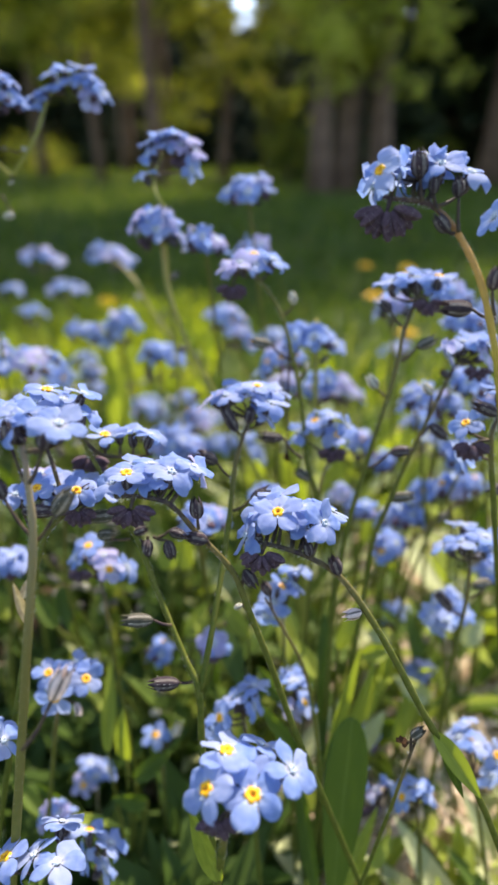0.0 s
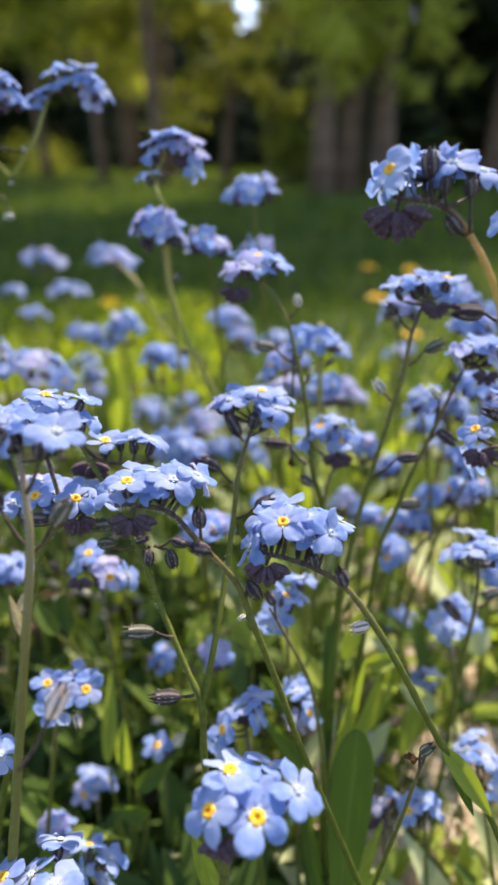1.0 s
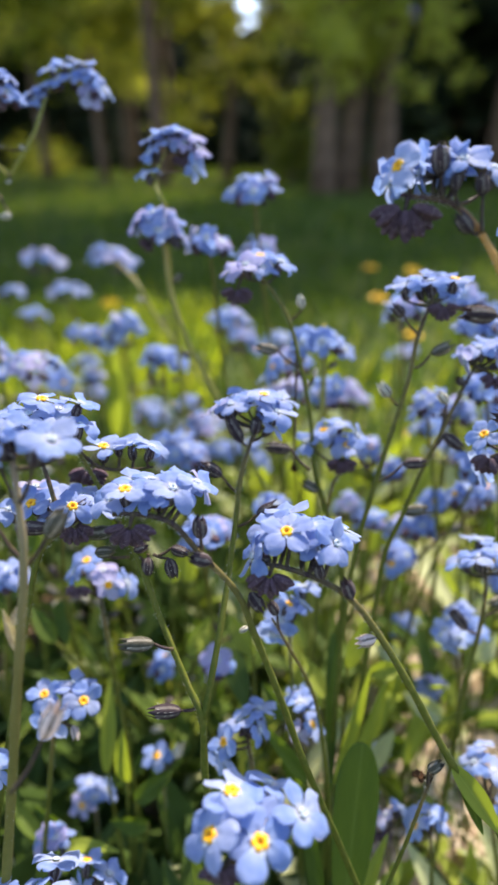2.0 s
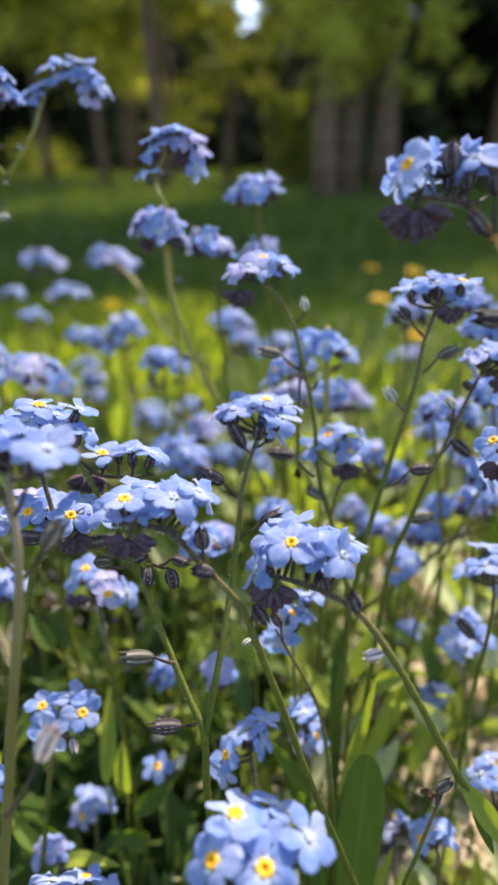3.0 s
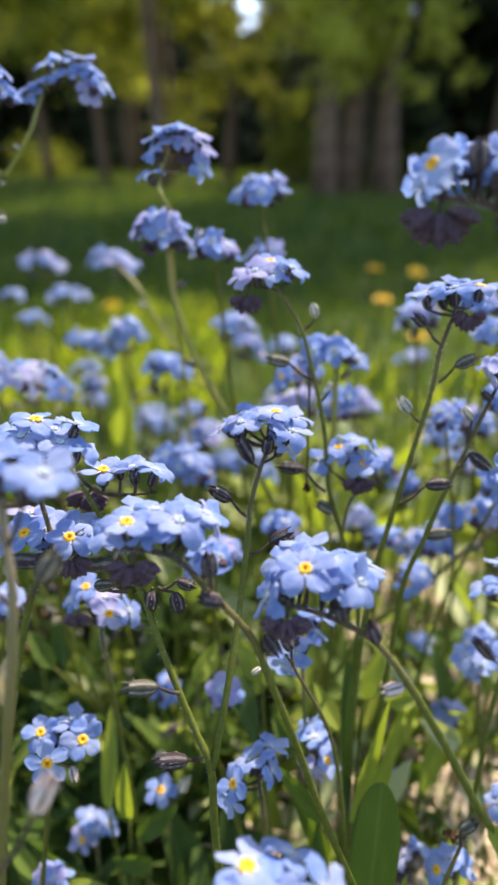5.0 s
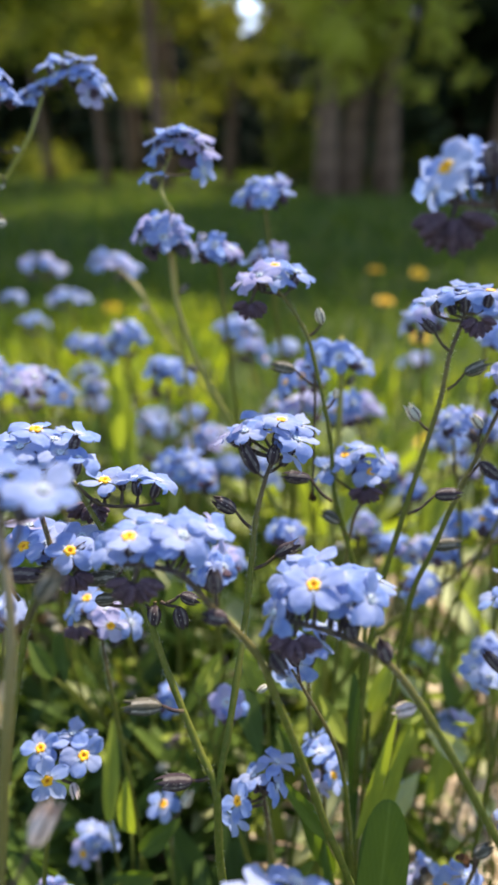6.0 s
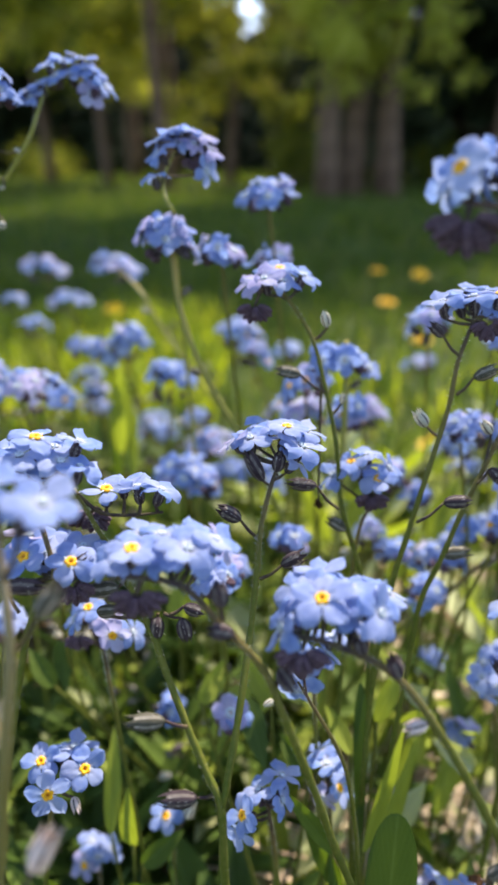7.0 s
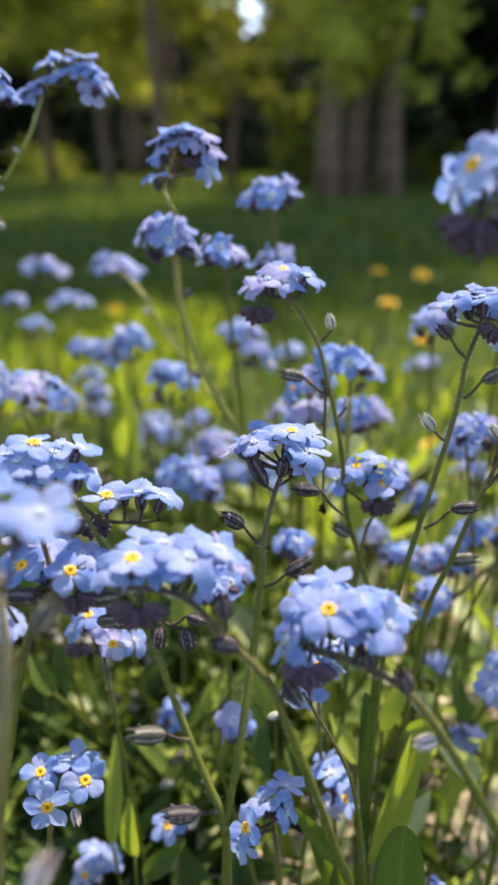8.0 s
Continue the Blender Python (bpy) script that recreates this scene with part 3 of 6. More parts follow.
def blades(name, label, count, box, tall, wide, paint, seed, lie=0.35, keep=None, category="grass"):
    """Loose blades spread over a stretch of ground, as one thing."""
    dice = random.Random(seed)
    verts, faces = [], []
    x0, x1, y0, y1 = box
    while len(faces) < count * 2:
        x, y = dice.uniform(x0, x1), y0 + (y1 - y0) * dice.random()
        if keep and not keep(x, y, dice):
            continue
        z = rise(x, y)
        a = dice.uniform(0, 2 * math.pi)
        h, w = tall * dice.uniform(0.5, 1.3), wide * dice.uniform(0.6, 1.3)
        dx, dy = math.cos(a), math.sin(a)
        bend = h * lie * dice.uniform(0.3, 2.0)
        turn = a + dice.uniform(-0.9, 0.9)
        tx, ty = math.cos(turn) * bend, math.sin(turn) * bend
        k = len(verts)
        verts += [(x - dy * w, y + dx * w, z), (x + dy * w, y - dx * w, z), (x + tx * 0.35 + dy * w * 0.8, y + ty * 0.35 - dx * w * 0.8, z + h * 0.6),
                  (x + tx * 0.35 - dy * w * 0.8, y + ty * 0.35 + dx * w * 0.8, z + h * 0.6), (x + tx, y + ty, z + h)]
        faces += [(k, k + 1, k + 2, k + 3), (k + 3, k + 2, k + 4)]
    return tagged(new(name, mesh_of(name, verts, faces, [paint])), label, category, kind="stuff")


blades("lawn_grass", "sunlit lawn grass behind the flower patch", 22000, (-1.3, 1.3, 0.45, 1.7), 0.028, 0.0016, GRASS, 1)
# Two patches of the brighter grass, painting sun onto the lawn's near edge.
blades("lawn_grass", "grass at the edge of the lawn with sunlight painted yellow-green", 2600, (-0.6, -0.04, 0.5, 0.95), 0.034, 0.0022, SUNLIT_GRASS, 9)
blades("lawn_grass", "grass behind the straw with sunlight painted yellow-green", 350, (0.05, 0.6, 0.44, 0.7), 0.03, 0.002, SUNLIT_GRASS, 10)
blades("lawn_grass", "green lawn grass further off", 30000, (-3.2, 3.2, 1.7, 5.0), 0.05, 0.003, GRASS, 2)
blades("lawn_grass", "lawn running towards the trees", 36000, (-11, 11, 5.0, 17.0), 0.06, 0.009, GRASS, 3)
blades("lawn_grass", "lawn grass round the flower bed", 15000, (-1.1, 1.1, -1.0, 0.5), 0.045, 0.0016, GRASS, 7, keep=lambda x, y, d: math.hypot(x - 0.04, y - 0.18) > 0.33 + 0.08 * d.random())
blades("grass_tuft", "thin grass blades among the flowers", 800, (-0.3, 0.3, 0.17, 0.45), 0.06, 0.0011, GRASS, 4, keep=lambda x, y, d: not (0.005 < x < 0.2 and y < 0.4))
blades("straw_litter", "dry straw and dead grass lying on the soil", 2600, (-0.3, 0.3, 0.02, 0.42), 0.008, 0.0009, STRAW, 5, lie=4.0, keep=lambda x, y, d: x > -0.02 or d.random() < 0.25, category="straw")

blades("straw_litter", "pale dry straw over the bare soil", 1300, (0.02, 0.14, 0.09, 0.3), 0.01, 0.0012, STRAW, 12, lie=3.0, category="straw")


def crumbs(count, seed):
    """Small clods and pebbles on the soil."""
    dice = random.Random(seed)
    verts, faces = [], []
    for _ in range(count):
        x, y, r = dice.uniform(-0.25, 0.25), dice.uniform(0.03, 0.4), 0.0012 + 0.009 * dice.random() ** 3
        k = len(verts)
        for dx, dy, dz in ((1, 0, 0), (0.3, 0.9, 0.1), (-0.8, 0.5, 0), (-0.8, -0.6, 0.1), (0.3, -0.9, 0), (0, 0, 0.7)):
            verts.append((x + r * dx * dice.uniform(0.7, 1.2), y + r * dy * dice.uniform(0.7, 1.2), rise(x, y) + r * dz))
        faces += [(k + i, k + (i + 1) % 5, k + 5) for i in range(5)]
    return tagged(new("soil_crumbs", mesh_of("soil_crumbs", verts, faces, [STRAW])), "tan clods and small stones on the soil", "soil", kind="stuff")


crumbs(1500, 6)


def dead_leaves(count, seed):
    """Curled dry leaves and husks lying over the soil."""
    dice = random.Random(seed)
    verts, faces = [], []
    for k in range(count):
        x, y = dice.uniform(-0.04, 0.2), dice.uniform(0.06, 0.38)
        v, f, _ = leaf_form(dice.uniform(-1, 1.5), dice.uniform(0.2, 0.9), 0.2, k)
        size = dice.uniform(0.008, 0.024)
        m = Matrix.Translation((x, y, rise(x, y) + size * 0.2)) @ Matrix.Rotation(dice.uniform(0, 6.28), 4, "Z") @ Matrix.Rotation(dice.uniform(-0.5, 0.5), 4, "X") @ Matrix.Diagonal((size, size * 0.4, size * 0.4, 1))
        b = len(verts)
        verts += [m @ Vector(q) for q in v]
        faces += [tuple(i + b for i in g) for g in f]
    return tagged(new("dead_leaves", mesh_of("dead_leaves", verts, faces, [STRAW])), "curled tan dead leaves on the soil", "leaves", kind="stuff")


dead_leaves(230, 8)


def dead_leaf(x, y, size, seed):
    """One crumpled dry leaf, curled up at its rim and propped on the litter."""
    dice = random.Random(seed)
    verts, faces, n, rings = [], [], 14, 5
    for i in range(rings + 1):
        s = i / rings
        for j in range(n):
            a = 2 * math.pi * j / n
            k = s * (1 + 0.22 * math.cos(2 * a) + 0.1 * math.sin(5 * a + seed))
            verts.append((k * math.cos(a), 0.7 * k * math.sin(a), 0.55 * s * s * math.sin(1.5 * a + seed) ** 2 + dice.uniform(-0.07, 0.07)))
    for i in range(rings):
        for j in range(n):
            a, b = i * n + j, i * n + (j + 1) % n
            faces.append((a, b, b + n, a + n))
    ob = new("dead_leaf", mesh_of("dead_leaf", verts, faces, [LEAF_DRY]))
    ob.matrix_basis = Matrix.Translation((x, y, rise(x, y) + 0.3 * size)) @ Matrix.Rotation(dice.uniform(0, 6.28), 4, "Z") @ Matrix.Rotation(dice.uniform(-0.5, 0.5), 4, "X") @ Matrix.Scale(size, 4)
    tagged(ob, "crumpled tan dead leaf on the bare soil", "leaf", "dead leaves on the soil")


litter = random.Random(77)
for k in range(70):
    dead_leaf(litter.uniform(0.015, 0.15), litter.uniform(0.1, 0.32), litter.uniform(0.006, 0.013), k)


# ---- trees at the end of the lawn ----
def clearing(x, y, z):
    """Gaps in the crowns where the sky shows through."""
    side, up = x / y, z / y
    return (abs(side + 0.007) < 0.014 and up > 0.175) or (abs(side - 0.22) < 0.011 and up > 0.178) or math.hypot(side + 0.12, up - 0.174) < 0.007


def leaf_cloud(clumps, per, size, dice, base=Vector((0, 0, 0))):
    verts, faces = [], []
    for c, r in clumps:
        for _ in range(per):
            d = Vector((dice.gauss(0, 1), dice.gauss(0, 1), dice.gauss(0, 0.8))) * r * 0.5
            q = c + d
            if clearing(*(q + base)):
                continue
            a = Vector((dice.gauss(0, 1), dice.gauss(0, 1), dice.gauss(0, 1))).normalized()
            b = a.orthogonal().normalized() * size * dice.uniform(0.25, 0.4)
            a = a * size * dice.uniform(0.7, 1.2)
            k = len(verts)
            verts += [q, q + a * 0.5 + b, q + a, q + a * 0.5 - b]
            faces.append((k, k + 1, k + 2, k + 3))
    return verts, faces


def tree(x, y, tall, thick, low, spread, seed, label, leaf=TREE_LEAF, per=55, size=0.09, droop=0.3, bark=BARK, limbs=22):
    dice = random.Random(seed)
    ob = thing("tree", label, "tree", x, y, rise(x, y), "trees at the end of the lawn")
    line = smooth_line([(0, 0, -0.05), (dice.uniform(-0.1, 0.1), dice.uniform(-0.1, 0.1), tall * 0.35), (dice.uniform(-0.2, 0.2), 0, tall * 0.7), (dice.uniform(-0.3, 0.3), 0, tall)], 5)
    n = len(line)
    radii = [thick * (1.25 if k == 0 else 1.0) * (1 - 0.9 * k / (n - 1)) + 0.01 for k in range(n)]
    verts, faces, share = tube(line, radii, 10)
    part("trunk", mesh_of("trunk", verts, faces, [bark]), ob)
    clumps = []
    for k in range(limbs):
        s = low / tall + (1 - low / tall) * (k + dice.random()) / limbs
        foot = line[min(n - 1, int(s * (n - 1)))].copy()
        foot.z = s * tall
        a = 2.4 * k + dice.uniform(-0.5, 0.5)
        reach = spread * (1.1 - 0.7 * s) * dice.uniform(0.6, 1.15)
        out = Vector((math.cos(a), math.sin(a), 0))
        tip = foot + out * reach + Vector((0, 0, reach * dice.uniform(-droop, 0.5 - droop)))
        mid = foot.lerp(tip, 0.5) + Vector((0, 0, reach * 0.18))
        way = smooth_line([foot, mid, tip], 4)
        v, f, _ = tube(way, [thick * 0.28 * (1 - 0.8 * j / (len(way) - 1)) for j in range(len(way))], 5)
        part("limb", mesh_of("limb", v, f, [bark]), ob)
        for j in range(3, len(way)):
            spot = way[j] + Vector((dice.uniform(-0.2, 0.2), dice.uniform(-0.2, 0.2), dice.uniform(-0.4, 0.1)))
            clumps.append((spot, reach * dice.uniform(0.16, 0.34)))
    v, f = leaf_cloud(clumps, per, size, dice, PLACED[ob].translation)
    part("crown", mesh_of("crown", v, f, [leaf], smooth=False), ob, label="uneven crown of small leaves")
    return ob


LIGHT, DARK = "slender tree with drooping yellow-green spring leaves", "dark conifer with bare lower trunk"
tree(-1.75, 8.0, 4.6, 0.05, 1.35, 0.9, 1, LIGHT, droop=0.55, per=75, limbs=22, size=0.08)
tree(-0.32, 8.3, 4.8, 0.06, 1.05, 0.95, 2, LIGHT, droop=0.65, per=75, limbs=24, size=0.08)
tree(1.35, 8.8, 4.8, 0.07, 1.6, 1.7, 3, LIGHT, droop=0.35, per=75, limbs=20)
tree(-2.9, 9.6, 4.8, 0.07, 1.3, 1.4, 4, LIGHT, droop=0.4, per=60, limbs=16)
tree(-1.3, 10.5, 6.5, 0.13, 2.6, 1.6, 8, "brown-barked tree with bare lower trunk", droop=0.1, per=50)
tree(-2.05, 11.5, 6.5, 0.12, 2.6, 1.6, 11, "brown-barked tree with bare lower trunk", droop=0.1, per=50)
BARE = "brown-barked tree with bare lower trunk"
tree(0.47, 4.65, 5.0, 0.05, 2.9, 1.2, 5, BARE, droop=0.1, per=110, limbs=18)
tree(0.67, 4.75, 5.1, 0.08, 2.9, 1.3, 6, BARE, droop=0.1, per=110, limbs=20)
tree(0.9, 4.7, 5.0, 0.065, 2.9, 1.3, 7, "leaning brown-barked tree with bare lower trunk", droop=0.1, per=110, limbs=20)
tree(-0.85, 6.4, 5.4, 0.06, 2.9, 1.8, 14, BARE, droop=0.1, per=110, limbs=26)
# Next two are added with trunks out of view, to shade the lawn.
tree(2.3, 6.5, 6.4, 0.1, 2.8, 1.9, 15, BARE, droop=0.1, per=150, limbs=32)
tree(2.1, 5.4, 4.6, 0.08, 2.3, 1.5, 17, BARE, droop=0.1, per=150, limbs=30)
tree(-2.4, 5.4, 5.2, 0.08, 2.9, 1.8, 16, BARE, droop=0.1, per=110, limbs=26)
YOUNG_TREE = "young slender tree with leaves painted sunlit yellow-green"
tree(0.5, 4.35, 2.4, 0.025, 0.9, 0.62, 12, YOUNG_TREE, SUNLIT_LEAF, droop=0.15, per=42, limbs=24, size=0.05)
tree(0.92, 4.4, 2.4, 0.025, 0.98, 0.55, 13, YOUNG_TREE, SUNLIT_LEAF, droop=0.15, per=42, limbs=24, size=0.05)
# Unseen tree left of the view, added for the shade of its crown.
tree(-2.9, 5.6, 7.4, 0.10, 2.2, 2.6, 9, "unseen brown-barked tree added to shade the left of the lawn", droop=0.1, per=80)
for k, (x, y) in enumerate(((2.9, 8.0), (3.6, 9.5), (2.9, 11.0), (-6.0, 14.5), (2.4, 17.0), (-4.2, 16.0), (5.2, 12.5))):
    tree(x, y, 6.2, 0.16, 0.3, 2.2, 30 + k, DARK, NEEDLE, 70, 0.22, 0.35, BARK, 36)


def shrub(x, y, wide, tall, seed, label, paint):
    """A low bush of short twigs and small leaves."""
    dice = random.Random(seed)
    ob = thing("shrub", label, "shrub", x, y, rise(x, y), "shrubs along the lawn")
    clumps = []
    for k in range(9):
        a = 2.4 * k
        tip = Vector((math.cos(a) * wide * dice.uniform(0.2, 0.5), math.sin(a) * wide * 0.3, tall * dice.uniform(0.5, 1.0)))
        line = smooth_line([(0, 0, 0), tip * 0.5 + Vector((0, 0, 0.05)), tip], 3)
        v, f, _ = tube(line, [0.008] * len(line), 5)
        part("twig", mesh_of("twig", v, f, [BARK]), ob)
        clumps += [(tip, wide * 0.3), (tip * 0.6, wide * 0.3)]
    v, f = leaf_cloud(clumps, 90, 0.05, dice)
    part("foliage", mesh_of("foliage", v, f, [paint], smooth=False), ob)


shrub(0.42, 7.4, 0.5, 0.55, 61, "pale green bush beside the trunks", TREE_LEAF)
shrub(-3.3, 10.5, 0.9, 0.4, 62, "low bush at the end of the lawn", TREE_LEAF)
shrub(1.9, 7.2, 0.5, 0.4, 63, "small bush beside the trunks", TREE_LEAF)


def far_wood(seed):
    """The closed wood behind the trees, with a few gaps for the sky."""
    dice = random.Random(seed)
    clumps = []
    for _ in range(2300):
        x, y = dice.uniform(-26, 26), dice.uniform(19, 27)
        z = abs(dice.gauss(0, 1)) * 4.2
        if z > 3.1 and (-1.9 < x < 1.1 or 4.0 < x < 5.8):
            continue
        clumps.append((Vector((x, y, 0.3 + z + rise(x, y))), dice.uniform(1.2, 2.4)))
    v, f = leaf_cloud(clumps, 34, 0.55, dice)
    return tagged(new("far_wood", mesh_of("far_wood", v, f, [NEEDLE], smooth=False)), "dark woodland closing the far side of the lawn", "trees", kind="stuff")


far_wood(90)


# ---- dandelions on the lawn ----
def dandelion(x, y, tall, size, seed):
    dice = random.Random(seed)
    ob = thing("dandelion", "yellow dandelion in flower on the lawn", "flower", x, y, rise(x, y), "dandelions on the lawn")
    line = smooth_line([(0, 0, 0), (0.004, 0, tall * 0.5), (0.006, 0.002, tall)], 5)
    v, f, s = tube(line, [0.0016] * len(line), 6)
    part("stem", mesh_of("stem", v, f, [STEM], uv=[0.3 * k for k in s]), ob)
    verts, faces = [], []
    for ring, (n, r, lift) in enumerate(((22, 1.0, 0.1), (18, 0.75, 0.3), (12, 0.45, 0.42))):
        for k in range(n):
            a = 2 * math.pi * (k + 0.5 * ring) / n
            c, q = math.cos(a), math.sin(a)
            w = size * 0.07
            b = len(verts)
            verts += [(-q * w, c * w, 0), (q * w, -c * w, 0), (c * r * size / 2 + q * w, q * r * size / 2 - c * w, lift * size * 0.5), (c * r * size / 2 - q * w, q * r * size / 2 + c * w, lift * size * 0.5)]
            faces.append((b, b + 1, b + 2, b + 3))
    part("flower_head", mesh_of("flower_head", verts, faces, [DANDELION], smooth=False), ob, PLACED[ob] @ Matrix.Translation((0.006, 0.002, tall)) @ Matrix.Rotation(dice.uniform(0, 0.6), 4, "X"))


for k, (x, y, tall) in enumerate(((-0.204, 0.864, 0.03), (0.19, 1.063, 0.05), (0.25, 1.02, 0.05), (0.164, 0.845, 0.04), (0.185, 0.73, 0.02), (0.123, 0.44, 0.012))):
    dandelion(x, y, tall, 0.023, k)


# ---- leafy undergrowth ----
def rosette(x, y, count, long, seed):
    dice = random.Random(seed)
    ob = thing("leaf_rosette", "low rosette of green forget-me-not leaves", "plant", x, y, rise(x, y), "leaf rosettes under the flowers")
    for k in range(count):
        a = 2.4 * k + dice.uniform(-0.5, 0.5)
        lift = dice.uniform(0.15, 1.5)
        way = Vector((math.cos(a), math.sin(a), lift)).normalized()
        side = Vector((0, 0, 1)).cross(way).normalized()
        turn = Matrix((way, side, way.cross(side))).transposed().to_4x4()
        s = long * dice.uniform(0.6, 1.2)
        w = s * dice.uniform(0.17, 0.27)
        # Tone by side imitates light: dark leaves for shade left, bright for sun right.
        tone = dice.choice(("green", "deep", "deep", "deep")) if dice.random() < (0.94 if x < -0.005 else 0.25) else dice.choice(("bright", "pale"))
        # Near left corner gets only the dark copy, as painted shade.
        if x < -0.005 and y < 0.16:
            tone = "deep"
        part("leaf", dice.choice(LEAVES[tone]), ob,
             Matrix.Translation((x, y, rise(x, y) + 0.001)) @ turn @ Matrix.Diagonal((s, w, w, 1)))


spots = random.Random(11)
placed = 0
while placed < 190:
    x, y = spots.uniform(-0.22, 0.22), spots.uniform(0.05, 0.42)
    bare = 0.02 < x < 0.15 and 0.1 < y < 0.29
    if abs(x) > 0.05 + 0.48 * y or (bare and spots.random() < 0.95) or (y > 0.25 and spots.random() < 0.4):
        continue
    rosette(x, y, spots.randint(7, 11), spots.uniform(0.028, 0.05) * (1.0 if y < 0.2 else 1.35), 200 + placed)
    placed += 1
for k, (x, y) in enumerate(((0.062, 0.108), (0.078, 0.118), (0.092, 0.128), (0.07, 0.132), (0.1, 0.15))):
    rosette(x, y, 8, 0.03, 600 + k)


def low_leaves(x, y, seed):
    """A few short round leaves spread low over the litter."""
    dice = random.Random(seed)
    ob = thing("seedling", "low seedling with pale rounded leaves over dry litter", "plant", x, y, rise(x, y), "seedlings on the bare soil")
    for k in range(5):
        a = 2.4 * k + dice.uniform(-0.5, 0.5)
        way = Vector((math.cos(a), math.sin(a), dice.uniform(0.2, 1.0))).normalized()
        side = Vector((0, 0, 1)).cross(way).normalized()
        turn = Matrix((way, side, way.cross(side))).transposed().to_4x4()
        s = dice.uniform(0.014, 0.024)
        part("leaf", dice.choice(LEAVES["round"]), ob, Matrix.Translation((x, y, rise(x, y) + 0.001)) @ turn @ Matrix.Diagonal((s, s * 0.5, s * 0.5, 1)))


for k in range(26):
    low_leaves(spots.uniform(0.02, 0.14), spots.uniform(0.11, 0.3), 700 + k)


def seed_sprig(x, y, tall, seed):
    """A spent stalk: thin, bowed, with closed calyces on short stalks to both sides."""
    dice = random.Random(seed)
    plant = thing("seed_stalk", "thin spent forget-me-not stalk with closed calyces", "flower", x, y, 0.0, "spent stalks among the flowers")
    lean = Vector((dice.uniform(-0.4, 0.4), dice.uniform(-0.3, 0.3), 0)) * tall
    foot = Vector((x, y, 0))
    line = smooth_line([foot, foot + lean * 0.3 + Vector((0, 0, tall * 0.5)), foot + lean * 0.8 + Vector((0, 0, tall * 0.9)), foot + lean * 1.3 + Vector((0, 0, tall))], 5)
    home = PLACED[plant].inverted()
    verts, faces, share = tube([home @ q for q in line], [MM * (0.65 - 0.35 * k / (len(line) - 1)) for k in range(len(line))], 6)
    part("stem", mesh_of("stem", verts, faces, [STEM], uv=[0.75 * s for s in share]), plant)
    for k in range(10):
        q = line[5 + k % (len(line) - 5)]
        n = Vector((dice.choice((-1, 1)) * dice.uniform(0.5, 1), dice.uniform(-0.6, 0.6), dice.uniform(0, 0.8))).normalized()
        f = q + n * dice.uniform(2, 4) * MM
        part("seed_calyx", dice.choice(CALYX[dice.choice(("grey", "grey", "dark", "pale"))]), plant, Matrix.Translation(f) @ upright(n, k) @ Matrix.Scale(dice.uniform(3.4, 4.6) * MM, 4))
        stalk(plant, q, f, 0.0, 0.22)


for k in range(34):
    y = 0.15 + 0.25 * spots.random()
    x, tall = spots.uniform(-0.85, 0.85) * (0.05 + 0.42 * y), spots.uniform(0.07, 0.13)
    if not (x > 0.02 and y < 0.32):
        seed_sprig(x, y, tall, 400 + k)

# ---- the forget-me-nots ----
plant = sprig("low forget-me-not with wide open sky-blue flowers and yellow eyes", (-13.3, 75.9, 0.0))
stem(plant, [(-13.3, 75.9, 0.0), (-5.0, 60.4, 100.5), (-4.1, 58.7, 111.4), (-2.9, 58.8, 118.9), (-1.3, 59.1, 124.4)], 0.75, 1.00)
flower(plant, (0.5, 56.1, 127.5), (-0.03, -0.31, 0.95), 9.4, "yellow", "blue")
flower(plant, (-5.8, 57.1, 127.4), (-0.49, -0.25, 0.83), 8.8, "yellow", "blue")
flower(plant, (-3.2, 62.1, 128.7), (0.08, 0.22, 0.97), 9.2, "yellow", "blue")
flower(plant, (6.0, 59.6, 128.0), (0.58, -0.11, 0.81), 8.6, "white", "blue")
flower(plant, (1.8, 65.3, 126.1), (0.17, 0.52, 0.84), 8.2, "white", "blue")
flower(plant, (-0.9, 60.2, 127.0), (-0.12, 0.12, 0.99), 8.5, "white", "blue")
coil(plant, (-4.2, 56.7, 121.6), 1.9)
blade(plant, (-4.6, 58.8, 104.4), (-8.7, 59.8, 118.7), 3.0, "bright")
plant = sprig("arching forget-me-not sprig with a dark curled bud tip", (82.8, 68.0, 0.0))
stem(plant, [(82.8, 68.0, 0.0), (43.0, 74.4, 97.6), (31.2, 75.7, 117.4), (24.2, 78.1, 130.2), (19.2, 80.2, 138.4), (14.6, 82.2, 144.1), (9.1, 83.6, 147.1), (2.7, 84.8, 148.6), (-1.0, 85.3, 148.4)], 0.62, 1.15)
flower(plant, (4.7, 86.5, 153.5), (-0.20, -0.33, 0.92), 8.3, "yellow", "blue")
flower(plant, (12.1, 84.9, 152.5), (0.59, -0.53, 0.61), 8.2, "white", "blue")
flower(plant, (8.5, 90.5, 152.7), (0.15, 0.19, 0.97), 8.2, "white", "blue")
flower(plant, (1.0, 87.5, 151.0), (-0.75, -0.19, 0.63), 7.6, "white", "blue")
flower(plant, (4.8, 92.8, 152.9), (-0.18, 0.23, 0.96), 7.8, "white", "blue")
flower(plant, (14.1, 90.9, 151.2), (0.46, 0.16, 0.87), 7.4, "white", "blue")
flower(plant, (-0.5, 85.8, 149.6), (-0.90, -0.26, 0.36), 7.4, "white", "blue")
flower(plant, (6.9, 87.9, 151.9), (-0.10, -0.01, 0.99), 8.4, "white", "blue")
flower(plant, (9.8, 89.2, 152.2), (0.12, 0.03, 0.99), 8.4, "white", "blue")
